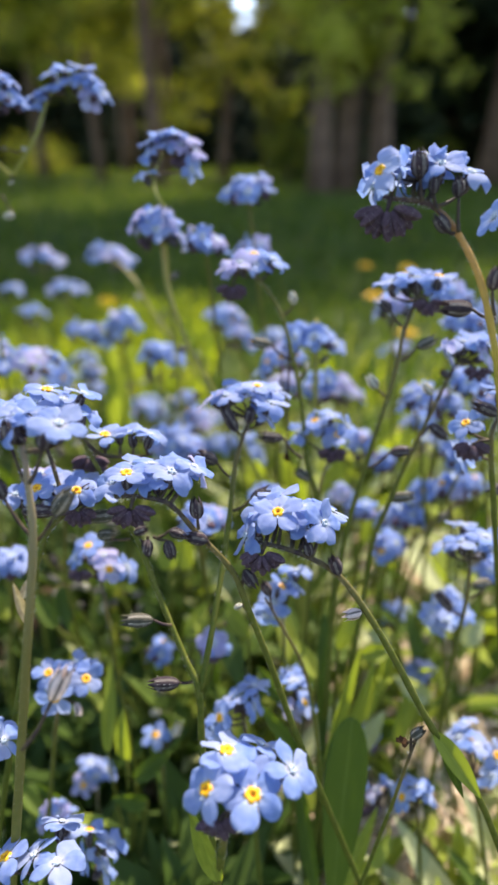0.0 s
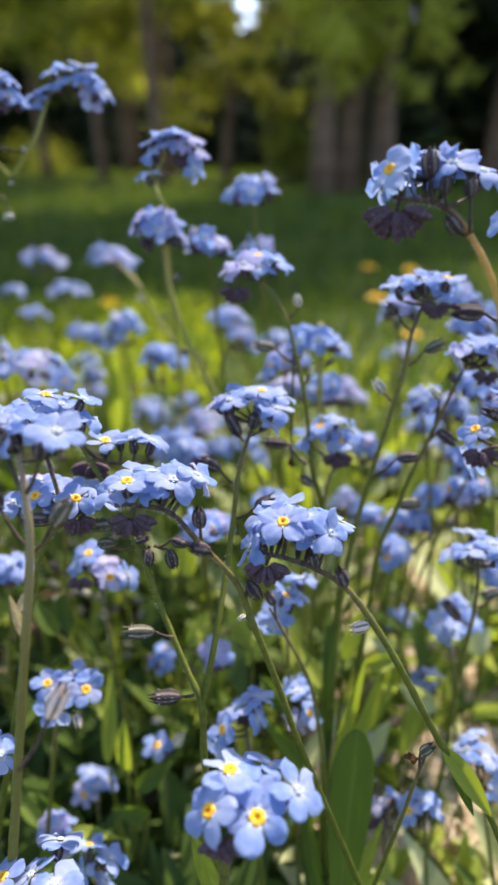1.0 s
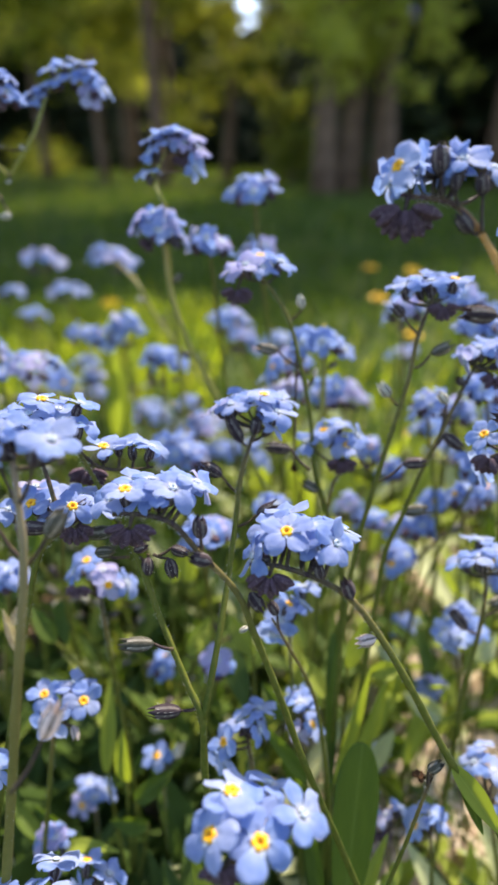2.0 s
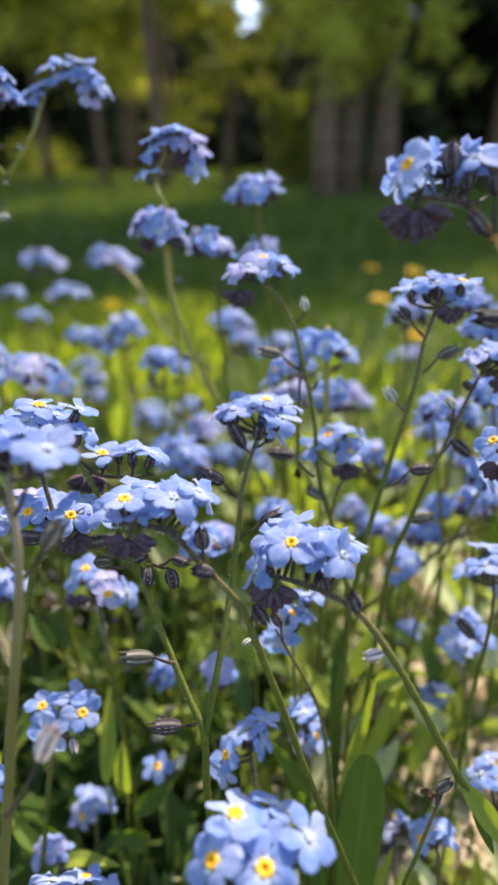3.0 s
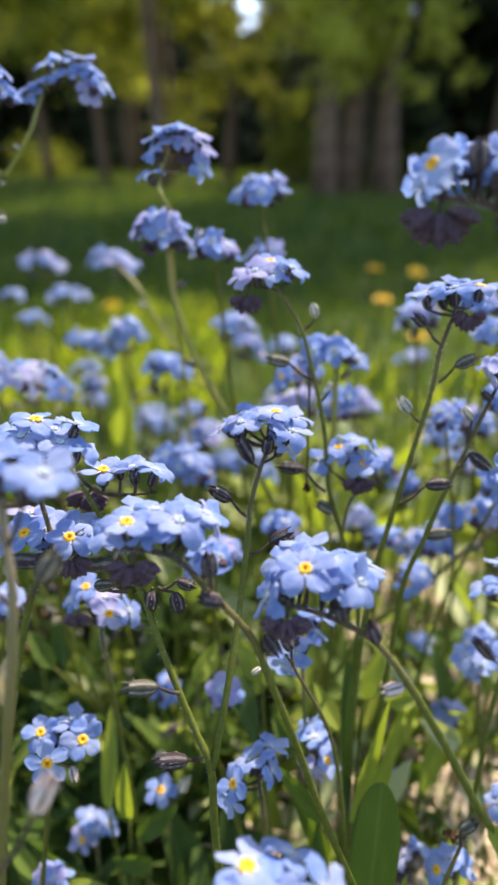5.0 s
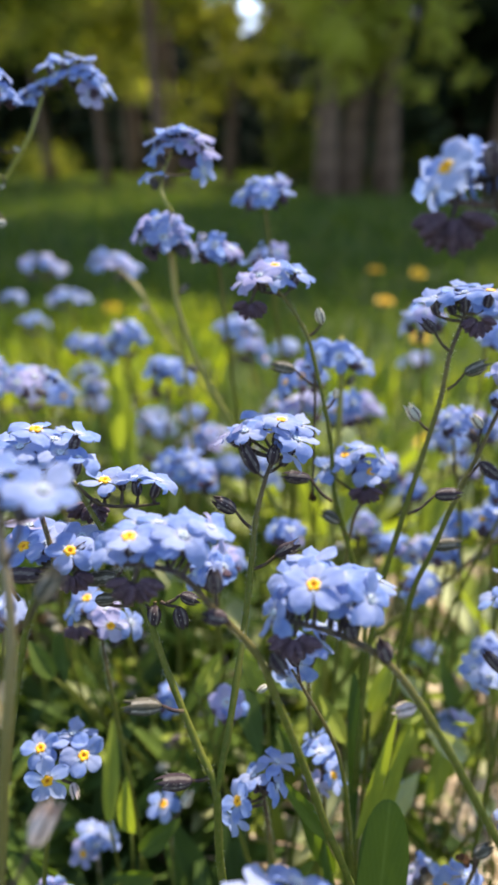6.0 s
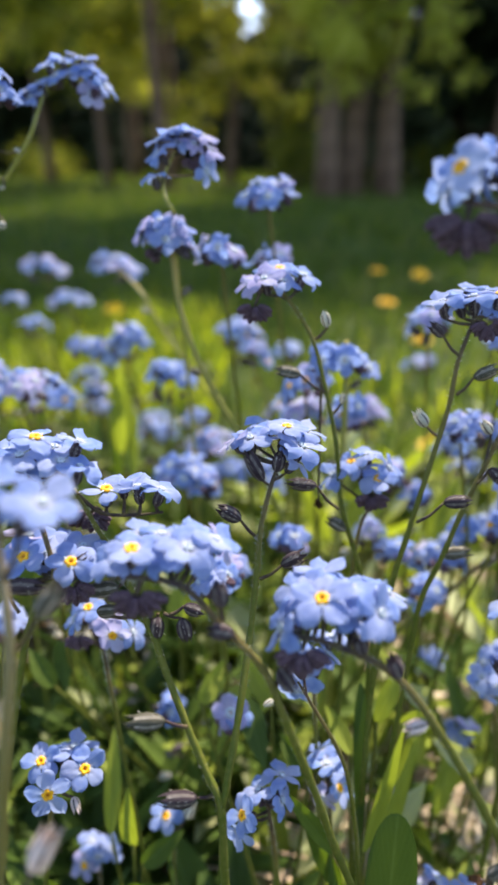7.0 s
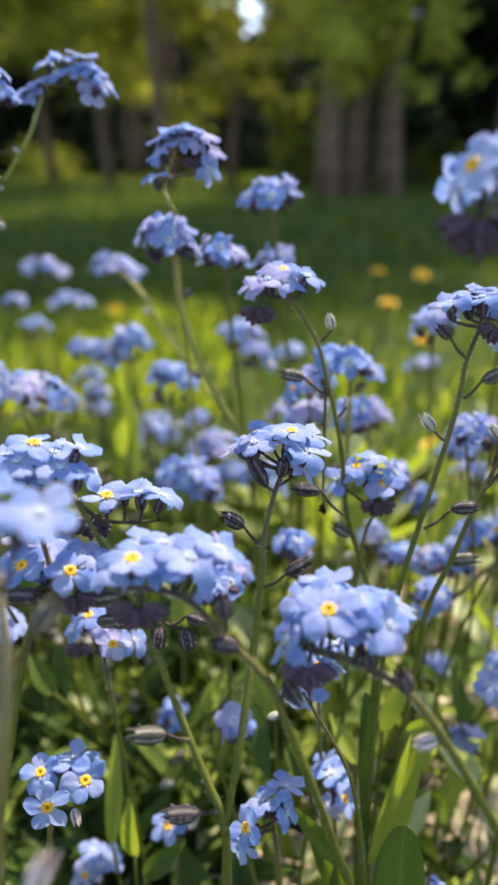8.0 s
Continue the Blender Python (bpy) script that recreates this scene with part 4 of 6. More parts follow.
flower(plant, (2.3, 90.2, 152.1), (-0.31, 0.02, 0.95), 8.2, "white", "blue")
flower(plant, (10.1, 86.3, 150.7), (0.21, -0.18, 0.96), 8.0, "white", "blue")
coil(plant, (2.0, 83.3, 147.6), 2.0)
pod(plant, (15.3, 79.4, 138.3), (18.3, 80.2, 138.5), (19.2, 81.1, 139.1), "pink")
pod(plant, (13.3, 82.6, 147.8), (14.5, 81.9, 144.6), (15.1, 82.1, 143.8), "dark")
pod(plant, (9.2, 83.6, 150.0), (9.8, 83.1, 147.4), (9.8, 83.4, 146.6), "dark")
blade(plant, (31.6, 75.3, 116.6), (40.5, 71.2, 105.1), 3.4, "bright")
blade(plant, (32.9, 75.6, 114.8), (37.3, 73.6, 103.2), 2.6, "green")
plant = sprig("leaning forget-me-not stem with flowers held flat above a dark bud cluster", (44.3, 86.3, 0.0))
stem(plant, [(44.3, 86.3, 0.0), (11.8, 81.9, 99.7), (8.2, 81.4, 110.8), (3.9, 82.3, 124.8), (-0.1, 83.2, 136.5), (-2.9, 84.3, 143.8), (-8.4, 85.5, 150.1), (-12.9, 87.0, 154.7), (-18.0, 88.0, 155.6), (-21.8, 88.4, 155.3)], 0.62, 1.15)
flower(plant, (-20.0, 89.5, 159.1), (0.02, -0.09, 1.00), 8.4, "yellow", "blue")
flower(plant, (-12.6, 88.8, 159.8), (0.27, -0.21, 0.94), 9.0, "white", "blue")
flower(plant, (-16.6, 93.7, 158.7), (-0.04, 0.17, 0.98), 8.0, "white", "blue")
flower(plant, (-9.2, 91.8, 159.2), (0.47, 0.10, 0.88), 7.8, "white", "blue")
flower(plant, (-8.2, 93.2, 157.5), (0.91, -0.06, 0.40), 7.0, "white", "lilac")
flower(plant, (-17.5, 90.9, 157.2), (-0.08, -0.03, 1.00), 7.8, "white", "blue")
flower(plant, (-19.4, 94.6, 158.2), (-0.01, 0.03, 1.00), 8.2, "white", "blue")
flower(plant, (-11.6, 93.7, 158.7), (0.20, 0.05, 0.98), 8.0, "white", "blue")
flower(plant, (-15.0, 90.2, 158.1), (0.07, -0.04, 1.00), 8.2, "white", "blue")
flower(plant, (-22.9, 91.6, 156.3), (-0.31, -0.20, 0.93), 7.8, "white", "blue")
coil(plant, (-19.1, 86.2, 154.2), 2.0)
pod(plant, (-10.1, 84.3, 150.4), (-6.7, 84.6, 149.3), (-6.4, 84.7, 148.4), "dark")
pod(plant, (1.3, 82.9, 141.2), (-0.8, 84.7, 143.5), (-1.2, 84.0, 140.8), "dark")
pod(plant, (-8.5, 86.5, 156.4), (-8.3, 85.6, 152.8), (-8.2, 85.3, 151.0), "dark")
plant = sprig("near forget-me-not with a thick brownish stem and pale flowers", (-54.7, 50.3, 0.0))
stem(plant, [(-54.7, 50.3, 0.0), (-39.9, 64.0, 94.1), (-36.0, 67.7, 119.2), (-32.8, 70.4, 139.7), (-30.5, 73.5, 156.4), (-30.8, 75.9, 164.2), (-31.6, 78.2, 169.2)], 0.78, 1.00, STEM_BROWN)
flower(plant, (-25.9, 77.6, 172.8), (0.23, -0.12, 0.96), 8.6, "white", "blue")
flower(plant, (-33.1, 81.8, 172.4), (-0.17, -0.07, 0.98), 8.6, "white", "blue")
flower(plant, (-34.0, 79.2, 171.3), (-0.60, -0.21, 0.77), 8.0, "white", "blue")
pod(plant, (-27.3, 77.4, 172.8), (-28.4, 76.6, 169.3), (-30.3, 75.1, 164.8), "dark")
pod(plant, (-24.9, 76.5, 163.4), (-27.6, 75.5, 159.6), (-30.7, 74.3, 155.7), "grey")
pod(plant, (-33.3, 78.6, 173.1), (-33.1, 77.7, 169.4), (-31.1, 76.0, 164.4), "dark")
pod(plant, (-24.1, 62.3, 144.2), (-26.4, 61.0, 139.6), (-30.6, 58.6, 133.0), "pink")
pod(plant, (-35.3, 76.1, 165.0), (-34.3, 75.5, 162.1), (-30.7, 73.8, 157.1), "dark")
blade(plant, (-33.1, 72.7, 142.5), (-34.5, 73.7, 149.5), 1.4, "dry")
blade(plant, (-33.1, 72.7, 147.2), (-32.1, 74.0, 150.1), 1.2, "dry")
plant = sprig("forget-me-not with flat-topped blue flowers on brown stalks", (-67.9, 63.8, 0.0))
stem(plant, [(-67.9, 63.8, 0.0), (-45.2, 88.3, 108.9), (-40.1, 93.7, 133.1), (-37.4, 95.9, 142.8), (-34.1, 97.8, 147.1), (-36.1, 101.9, 153.7), (-39.1, 105.9, 160.0)], 0.60, 1.00)
flower(plant, (-37.4, 107.9, 167.0), (0.14, -0.02, 0.99), 8.6, "yellow", "blue")
flower(plant, (-30.7, 107.6, 166.4), (0.40, 0.17, 0.90), 7.6, "white", "blue")
flower(plant, (-43.0, 109.8, 163.9), (-0.02, -0.02, 1.00), 8.0, "white", "blue")
flower(plant, (-30.3, 105.2, 163.4), (0.32, 0.19, 0.93), 7.4, "white", "blue")
flower(plant, (-36.1, 111.9, 163.6), (0.06, -0.07, 1.00), 8.6, "white", "blue")
flower(plant, (-39.1, 105.0, 165.4), (0.11, -0.15, 0.98), 8.6, "white", "blue")
flower(plant, (-33.2, 105.5, 164.1), (0.15, -0.13, 0.98), 8.6, "white", "blue")
flower(plant, (-44.7, 108.5, 163.5), (0.03, -0.11, 0.99), 8.4, "white", "blue")
flower(plant, (-40.1, 106.9, 162.4), (0.02, -0.13, 0.99), 8.4, "white", "blue")
flower(plant, (-36.2, 102.4, 149.9), (0.15, -0.10, 0.98), 8.2, "white", "blue")
flower(plant, (-44.1, 102.6, 148.0), (-0.12, -0.12, 0.99), 8.0, "white", "blue")
flower(plant, (-39.2, 100.4, 150.4), (-0.12, -0.40, 0.91), 8.0, "yellow", "blue")
flower(plant, (-31.1, 97.6, 151.4), (0.16, -0.43, 0.89), 7.8, "yellow", "blue")
flower(plant, (-27.3, 100.3, 150.1), (0.52, 0.02, 0.85), 7.6, "white", "blue")
flower(plant, (-37.4, 104.6, 149.9), (0.12, -0.21, 0.97), 8.4, "white", "blue")
flower(plant, (-31.0, 103.6, 150.2), (0.13, -0.11, 0.98), 8.4, "white", "blue")
flower(plant, (-35.2, 103.6, 147.8), (0.07, -0.29, 0.95), 8.4, "white", "blue")
flower(plant, (-40.6, 106.9, 150.2), (0.08, -0.05, 1.00), 8.0, "white", "lilac")
pod(plant, (-34.6, 95.9, 148.2), (-41.0, 96.5, 147.9), (-39.1, 95.3, 143.9), "dark")
pod(plant, (-28.8, 98.7, 151.9), (-33.6, 97.4, 147.3), (-34.1, 97.7, 146.8), "dark")
plant = sprig("branching forget-me-not with two flowering arms and hanging seed pods", (-4.9, 68.7, 0.0))
stem(plant, [(-4.9, 68.7, 0.0), (-6.9, 76.4, 72.8), (-7.5, 78.4, 91.8), (-8.7, 80.9, 107.1), (-9.1, 83.5, 117.7), (-12.0, 87.0, 123.0), (-17.0, 93.3, 132.1), (-21.0, 98.9, 139.7), (-27.0, 104.5, 148.5), (-29.8, 106.2, 153.4), (-32.3, 106.9, 158.6)], 0.68, 0.62)
stem(plant, [(-8.9, 83.5, 117.7), (-6.9, 89.5, 126.1), (-5.0, 97.9, 135.2), (-3.7, 105.9, 143.0), (-2.9, 111.8, 148.8), (-1.1, 117.3, 153.8), (0.5, 120.0, 157.2)], 0.58)
arm(plant, [(-32.0, 106.8, 158.0), (-28.6, 107.6, 153.9), (-23.5, 108.4, 153.0), (-18.8, 108.3, 153.6)])
flower(plant, (-27.9, 109.5, 157.2), (0.11, -0.07, 0.99), 8.6, "yellow", "blue")
flower(plant, (-22.9, 109.7, 157.6), (-0.12, 0.17, 0.98), 7.6, "white", "blue")
flower(plant, (-18.8, 108.6, 157.6), (0.37, 0.12, 0.92), 7.6, "white", "blue")
flower(plant, (-26.1, 113.6, 156.4), (-0.03, 0.15, 0.99), 7.6, "white", "blue")
flower(plant, (1.7, 122.4, 162.7), (0.03, 0.05, 1.00), 8.2, "yellow", "blue")
flower(plant, (-4.3, 123.9, 161.0), (-0.33, 0.10, 0.94), 8.0, "white", "blue")
flower(plant, (-7.8, 121.4, 160.4), (-0.60, -0.00, 0.80), 7.4, "white", "lilac")
flower(plant, (4.3, 120.1, 160.0), (0.36, -0.14, 0.92), 9.0, "white", "blue")
flower(plant, (-1.6, 127.3, 161.3), (-0.03, -0.02, 1.00), 8.6, "white", "blue")
flower(plant, (3.5, 120.9, 156.8), (0.59, -0.07, 0.80), 7.8, "white", "blue")
flower(plant, (-4.8, 120.7, 161.3), (-0.14, -0.12, 0.98), 8.0, "white", "blue")
flower(plant, (1.1, 123.5, 160.3), (0.08, -0.07, 0.99), 8.4, "white", "blue")
flower(plant, (5.3, 124.9, 160.8), (0.31, -0.00, 0.95), 8.0, "white", "blue")
coil(plant, (-32.7, 115.3, 149.3), 2.2)
coil(plant, (-30.9, 97.0, 147.6), 1.8)
pod(plant, (-19.2, 100.0, 142.1), (-21.8, 99.5, 141.1), (-19.9, 98.8, 139.5), "dark")
pod(plant, (-19.6, 97.5, 136.7), (-19.2, 99.1, 140.1), (-19.2, 99.3, 140.6), "dark")
pod(plant, (-14.5, 97.5, 136.5), (-15.5, 99.0, 139.9), (-18.3, 99.3, 140.6), "dark")
pod(plant, (-11.9, 99.3, 140.6), (-15.1, 99.8, 141.6), (-17.3, 99.2, 140.4), "dark")
pod(plant, (-25.3, 99.5, 141.1), (-28.8, 99.4, 140.8), (-22.6, 99.1, 140.1), "grey")
pod(plant, (-22.9, 87.4, 130.5), (-17.2, 88.0, 130.2), (-13.9, 88.0, 129.0), "grey")
pod(plant, (-18.2, 83.1, 119.8), (-12.6, 83.7, 119.5), (-9.9, 84.3, 119.4), "dark")
pod(plant, (-10.3, 112.1, 152.4), (-6.4, 111.8, 150.0), (-3.3, 110.9, 146.9), "dark")
pod(plant, (4.3, 106.4, 147.0), (0.4, 106.1, 144.8), (-3.2, 105.6, 142.5), "dark")
pod(plant, (-30.9, 99.7, 144.4), (-25.2, 100.6, 144.6), (-24.2, 101.7, 146.0), "grey")
pod(plant, (-5.7, 119.8, 159.8), (-2.5, 118.0, 154.2), (-1.1, 118.2, 153.2), "dark")
pod(plant, (0.5, 119.6, 159.2), (-0.1, 118.7, 155.6), (-0.1, 118.7, 154.5), "dark")
plant = sprig("tall forget-me-not with a thin stem, round pale buds and violet-blue flowers", (20.6, 118.0, 0.0))
stem(plant, [(20.6, 118.0, 0.0), (21.0, 125.7, 82.5), (21.2, 128.6, 113.3), (16.5, 130.4, 131.7), (13.5, 131.6, 141.7), (12.5, 135.7, 153.1), (9.8, 140.1, 165.5), (7.1, 143.4, 174.0), (1.8, 146.2, 181.3), (-2.1, 146.8, 182.7)], 0.55, 0.74)
flower(plant, (-2.1, 146.5, 184.4), (-0.23, -0.25, 0.94), 9.0, "white", "lilac")
flower(plant, (5.8, 147.8, 184.8), (0.39, -0.14, 0.91), 9.0, "white", "blue")
flower(plant, (1.2, 152.5, 185.5), (-0.00, -0.19, 0.98), 8.6, "yellow", "blue")
flower(plant, (-5.1, 148.2, 183.3), (-0.71, -0.24, 0.66), 7.8, "white", "lilac")
flower(plant, (1.8, 146.3, 184.0), (0.15, -0.28, 0.95), 8.4, "white", "blue")
flower(plant, (-0.1, 154.3, 184.6), (-0.08, -0.18, 0.98), 8.4, "white", "blue")
coil(plant, (-4.0, 144.7, 179.2), 2.0)
pod(plant, (9.8, 144.6, 178.2), (10.6, 144.0, 175.2), (7.8, 143.4, 172.7), "pale")
pod(plant, (0.1, 139.8, 167.7), (5.1, 140.1, 166.6), (10.7, 139.1, 163.1), "grey")
pod(plant, (13.7, 138.9, 163.1), (13.4, 138.7, 161.0), (11.8, 138.3, 158.9), "pale")
pod(plant, (1.9, 124.4, 150.5), (7.6, 124.8, 149.7), (11.8, 123.4, 145.4), "dark")
pod(plant, (10.6, 131.1, 138.7), (14.7, 130.8, 136.2), (16.1, 130.2, 133.7), "grey")
withered(plant, (9.0, 132.4, 141.1))
plant = sprig("forget-me-not cluster with yellow-eyed flowers above dark buds", (12.3, 117.3, 0.0))
stem(plant, [(12.3, 117.3, 0.0), (15.4, 128.3, 95.6), (16.2, 131.0, 118.4), (17.5, 131.2, 135.9), (19.9, 131.6, 141.7)], 0.50, 1.00)
flower(plant, (20.9, 132.9, 147.0), (-0.22, -0.40, 0.89), 8.2, "yellow", "blue")
flower(plant, (15.6, 135.2, 149.7), (-0.35, -0.16, 0.92), 7.6, "yellow", "blue")
flower(plant, (19.5, 137.6, 150.2), (0.03, 0.02, 1.00), 8.0, "white", "blue")
flower(plant, (23.3, 134.7, 148.5), (0.66, -0.39, 0.64), 7.6, "white", "blue")
flower(plant, (12.0, 135.0, 146.8), (-0.60, -0.15, 0.79), 8.0, "white", "blue")
flower(plant, (18.2, 136.5, 147.7), (-0.14, -0.11, 0.98), 8.0, "white", "blue")
coil(plant, (19.5, 131.4, 143.6), 1.9)
plant = sprig("slender forget-me-not stem carrying flat edge-on flowers and dark calyces", (16.3, 102.7, 0.0))
stem(plant, [(16.3, 102.7, 0.0), (19.2, 114.2, 78.8), (20.2, 118.4, 107.5), (22.4, 121.4, 126.3), (25.3, 123.2, 140.1), (28.7, 126.4, 151.9), (32.4, 130.8, 163.0), (34.1, 133.9, 171.1), (36.5, 136.2, 177.4), (37.1, 137.7, 180.8)], 0.62, 1.00)
flower(plant, (36.5, 137.2, 182.5), (-0.15, 0.06, 0.98), 9.0, "white", "blue")
flower(plant, (31.1, 138.1, 181.4), (-0.3, 0.08, 0.95), 8.6, "white", "blue")
flower(plant, (41.8, 138.4, 182.6), (0.09, 0.03, 0.99), 8.4, "yellow", "blue")
flower(plant, (36.6, 143.0, 182.6), (-0.12, 0.04, 0.99), 8.6, "white", "blue")
flower(plant, (39.4, 142.0, 182.8), (-0.06, 0.03, 1.0), 8.0, "white", "blue")
flower(plant, (40.8, 139.6, 180.5), (0.27, -0.35, 0.90), 7.6, "white", "blue")
flower(plant, (34.2, 138.7, 180.9), (-0.43, 0.05, 0.90), 7.6, "white", "blue")
coil(plant, (39.2, 135.7, 177.5), 1.9)
pod(plant, (28.5, 135.6, 177.8), (31.2, 135.3, 175.5), (34.3, 134.3, 172.0), "dark")
pod(plant, (26.3, 130.9, 162.4), (28.6, 130.3, 159.4), (31.5, 129.8, 157.2), "pale")
pod(plant, (41.5, 132.8, 170.3), (37.0, 132.6, 168.2), (33.9, 131.8, 165.2), "grey")
pod(plant, (35.4, 120.3, 148.8), (30.5, 120.8, 148.1), (25.7, 119.8, 144.7), "dark")
plant = sprig("forget-me-not with pinkish undersides and drooping seed calyces", (18.4, 110.1, 0.0))
stem(plant, [(18.4, 110.1, 0.0), (27.3, 120.0, 106.2), (28.9, 121.7, 124.6), (31.9, 122.0, 135.0), (35.5, 124.2, 144.6), (40.3, 128.1, 153.3), (45.1, 132.8, 161.3), (47.4, 134.7, 164.4)], 0.60, 1.00)
flower(plant, (50.5, 136.8, 169.0), (-0.16, 0.05, 0.98), 8.8, "white", "blue")
flower(plant, (46.2, 137.2, 167.4), (-0.44, 0.09, 0.89), 8.0, "white", "blue")
flower(plant, (54.6, 137.3, 167.6), (0.17, -0.07, 0.98), 8.0, "white", "blue")
flower(plant, (53.5, 135.1, 165.3), (0.64, -0.55, 0.53), 8.0, "white", "lilac")
flower(plant, (44.9, 134.4, 166.0), (-0.93, -0.22, -0.30), 7.6, "white", "lilac")
flower(plant, (48.1, 135.6, 168.7), (-0.24, -0.06, 0.97), 8.6, "white", "blue")
flower(plant, (53.4, 139.9, 168.5), (-0.08, -0.05, 1.00), 8.4, "white", "blue")
coil(plant, (51.4, 133.4, 162.8), 1.7)
pod(plant, (38.7, 130.0, 160.6), (40.8, 129.7, 158.1), (39.8, 127.8, 152.7), "pale")
pod(plant, (37.7, 122.5, 136.5), (32.1, 122.8, 135.5), (30.6, 121.5, 131.6), "grey")
pod(plant, (43.7, 124.1, 149.8), (40.1, 126.1, 152.5), (37.8, 125.3, 149.7), "dark")
pod(plant, (42.8, 132.3, 163.1), (44.9, 132.3, 161.4), (45.7, 133.0, 161.7), "dark")
plant = sprig("tallest forget-me-not with sunlight painted gold on its stem and upright dark calyces", (68.8, 63.2, 0.0))
stem(plant, [(68.8, 63.2, 0.0), (42.5, 83.0, 145.8), (37.5, 86.8, 173.6), (35.7, 89.1, 182.4), (33.7, 91.8, 189.7), (30.8, 95.1, 195.6), (27.8, 97.1, 198.9), (25.5, 98.1, 199.9), (21.8, 98.8, 200.3), (18.6, 99.6, 200.8)], 0.6, 1.0, STEM_SUNLIT)
flower(plant, (18.8, 96.4, 204.2), (-0.74, -0.46, 0.5), 7.8, "yellow", "blue")
flower(plant, (22.9, 101.1, 203.4), (-1.00, -0.06, 0.07), 7.8, "white", "blue")
flower(plant, (26.6, 102.8, 206.2), (-0.25, -0.20, 0.95), 7.8, "white", "blue")
flower(plant, (28.2, 99.0, 205.1), (-0.00, -0.46, 0.89), 8.4, "white", "blue")
flower(plant, (25.6, 102.5, 203.1), (-0.01, -0.43, -0.90), 8.0, "white", "blue")
flower(plant, (32.9, 99.6, 203.9), (0.27, -0.34, 0.90), 8.4, "white", "blue")
flower(plant, (18.5, 99.8, 202.0), (-0.90, -0.38, -0.20), 7.0, "white", "blue")
flower(plant, (30.1, 103.8, 206.0), (0.04, -0.34, 0.94), 7.8, "white", "blue")
flower(plant, (27.7, 101.9, 204.3), (-0.23, -0.45, 0.86), 8.4, "white", "blue")
flower(plant, (24.2, 103.0, 205.2), (-0.1, -0.5, 0.86), 8.4, "white", "blue")
coil(plant, (20.4, 97.0, 198.7), 2.5)
pod(plant, (24.7, 98.9, 207.0), (25.0, 97.8, 203.0), (25.5, 97.1, 200.1), "dark")
pod(plant, (26.9, 97.1, 203.6), (26.9, 96.7, 201.0), (27.6, 96.3, 198.9), "dark")
pod(plant, (30.0, 96.2, 203.5), (30.3, 95.7, 200.6), (30.4, 94.1, 196.0), "dark")
pod(plant, (26.8, 94.5, 198.6), (29.0, 94.1, 196.0), (30.0, 94.6, 195.8), "dark")
pod(plant, (28.0, 90.9, 185.8), (33.1, 91.5, 185.4), (36.7, 91.4, 184.0), "dark")
pod(plant, (35.9, 91.4, 191.7), (35.3, 90.6, 188.3), (35.9, 89.6, 184.8), "dark")
plant = sprig("forget-me-not at the border of the patch with striped hairy calyces", (74.4, 94.8, 0.0))
stem(plant, [(74.4, 94.8, 0.0), (52.3, 107.9, 128.1), (47.9, 110.5, 153.2), (48.7, 112.3, 159.7)], 0.70, 1.00)
flower(plant, (43.3, 113.7, 157.9), (-0.58, -0.19, 0.79), 8.0, "yellow", "blue")
flower(plant, (47.7, 127.4, 195.6), (-0.86, -0.14, 0.49), 8.4, "white", "blue")
flower(plant, (48.8, 113.6, 165.0), (-0.16, 0.02, 0.99), 8.0, "white", "blue")
flower(plant, (44.4, 115.5, 149.8), (-0.93, -0.31, -0.17), 7.6, "white", "blue")
coil(plant, (44.0, 111.0, 154.4), 2.0)
pod(plant, (42.8, 110.4, 163.3), (48.2, 110.2, 161.1), (48.7, 110.2, 159.9), "dark")
pod(plant, (50.0, 113.1, 142.5), (54.5, 114.2, 143.3), (58.2, 112.8, 138.9), "dark")
plant = sprig("forget-me-not with broad overlapping pale blue petals", (50.9, 116.8, 0.0))
stem(plant, [(50.9, 116.8, 0.0), (50.4, 117.1, 75.6), (50.3, 117.2, 92.7), (51.7, 118.4, 107.5), (51.9, 119.5, 117.4), (51.3, 120.9, 122.8)], 0.60, 1.00)
flower(plant, (49.0, 120.9, 125.4), (-0.24, 0.21, 0.95), 9.2, "white", "blue")
flower(plant, (54.9, 121.4, 126.3), (0.02, 0.04, 1.00), 9.0, "white", "blue")
flower(plant, (46.4, 122.3, 123.4), (-0.51, 0.33, 0.80), 8.4, "white", "blue")
flower(plant, (55.7, 118.4, 124.5), (0.49, -0.28, 0.82), 8.4, "white", "blue")
flower(plant, (51.4, 126.7, 126.1), (-0.14, 0.27, 0.95), 8.0, "white", "blue")
pod(plant, (43.9, 118.5, 113.2), (48.2, 117.1, 108.3), (51.3, 117.0, 106.9), "dark")
pod(plant, (52.6, 118.8, 113.8), (57.6, 119.9, 114.6), (52.7, 118.7, 110.6), "grey")
plant = sprig("forget-me-not in the shade below with several yellow-eyed flowers", (-60.1, 98.8, 0.0))
stem(plant, [(-60.1, 98.8, 0.0), (-48.2, 101.9, 66.1), (-44.4, 102.9, 87.8), (-42.2, 103.6, 96.6)], 0.60, 1.00)
flower(plant, (-36.0, 102.5, 101.5), (0.34, -0.46, 0.82), 8.6, "yellow", "blue")
flower(plant, (-41.6, 97.8, 100.8), (0.18, -0.89, 0.42), 9.0, "yellow", "blue")
flower(plant, (-44.6, 103.8, 101.9), (-0.03, -0.36, 0.93), 8.0, "yellow", "blue")
flower(plant, (-39.2, 107.1, 102.0), (0.01, 0.39, 0.92), 9.4, "white", "blue")
flower(plant, (-42.4, 108.0, 99.0), (-0.27, 0.22, 0.94), 8.0, "white", "blue")
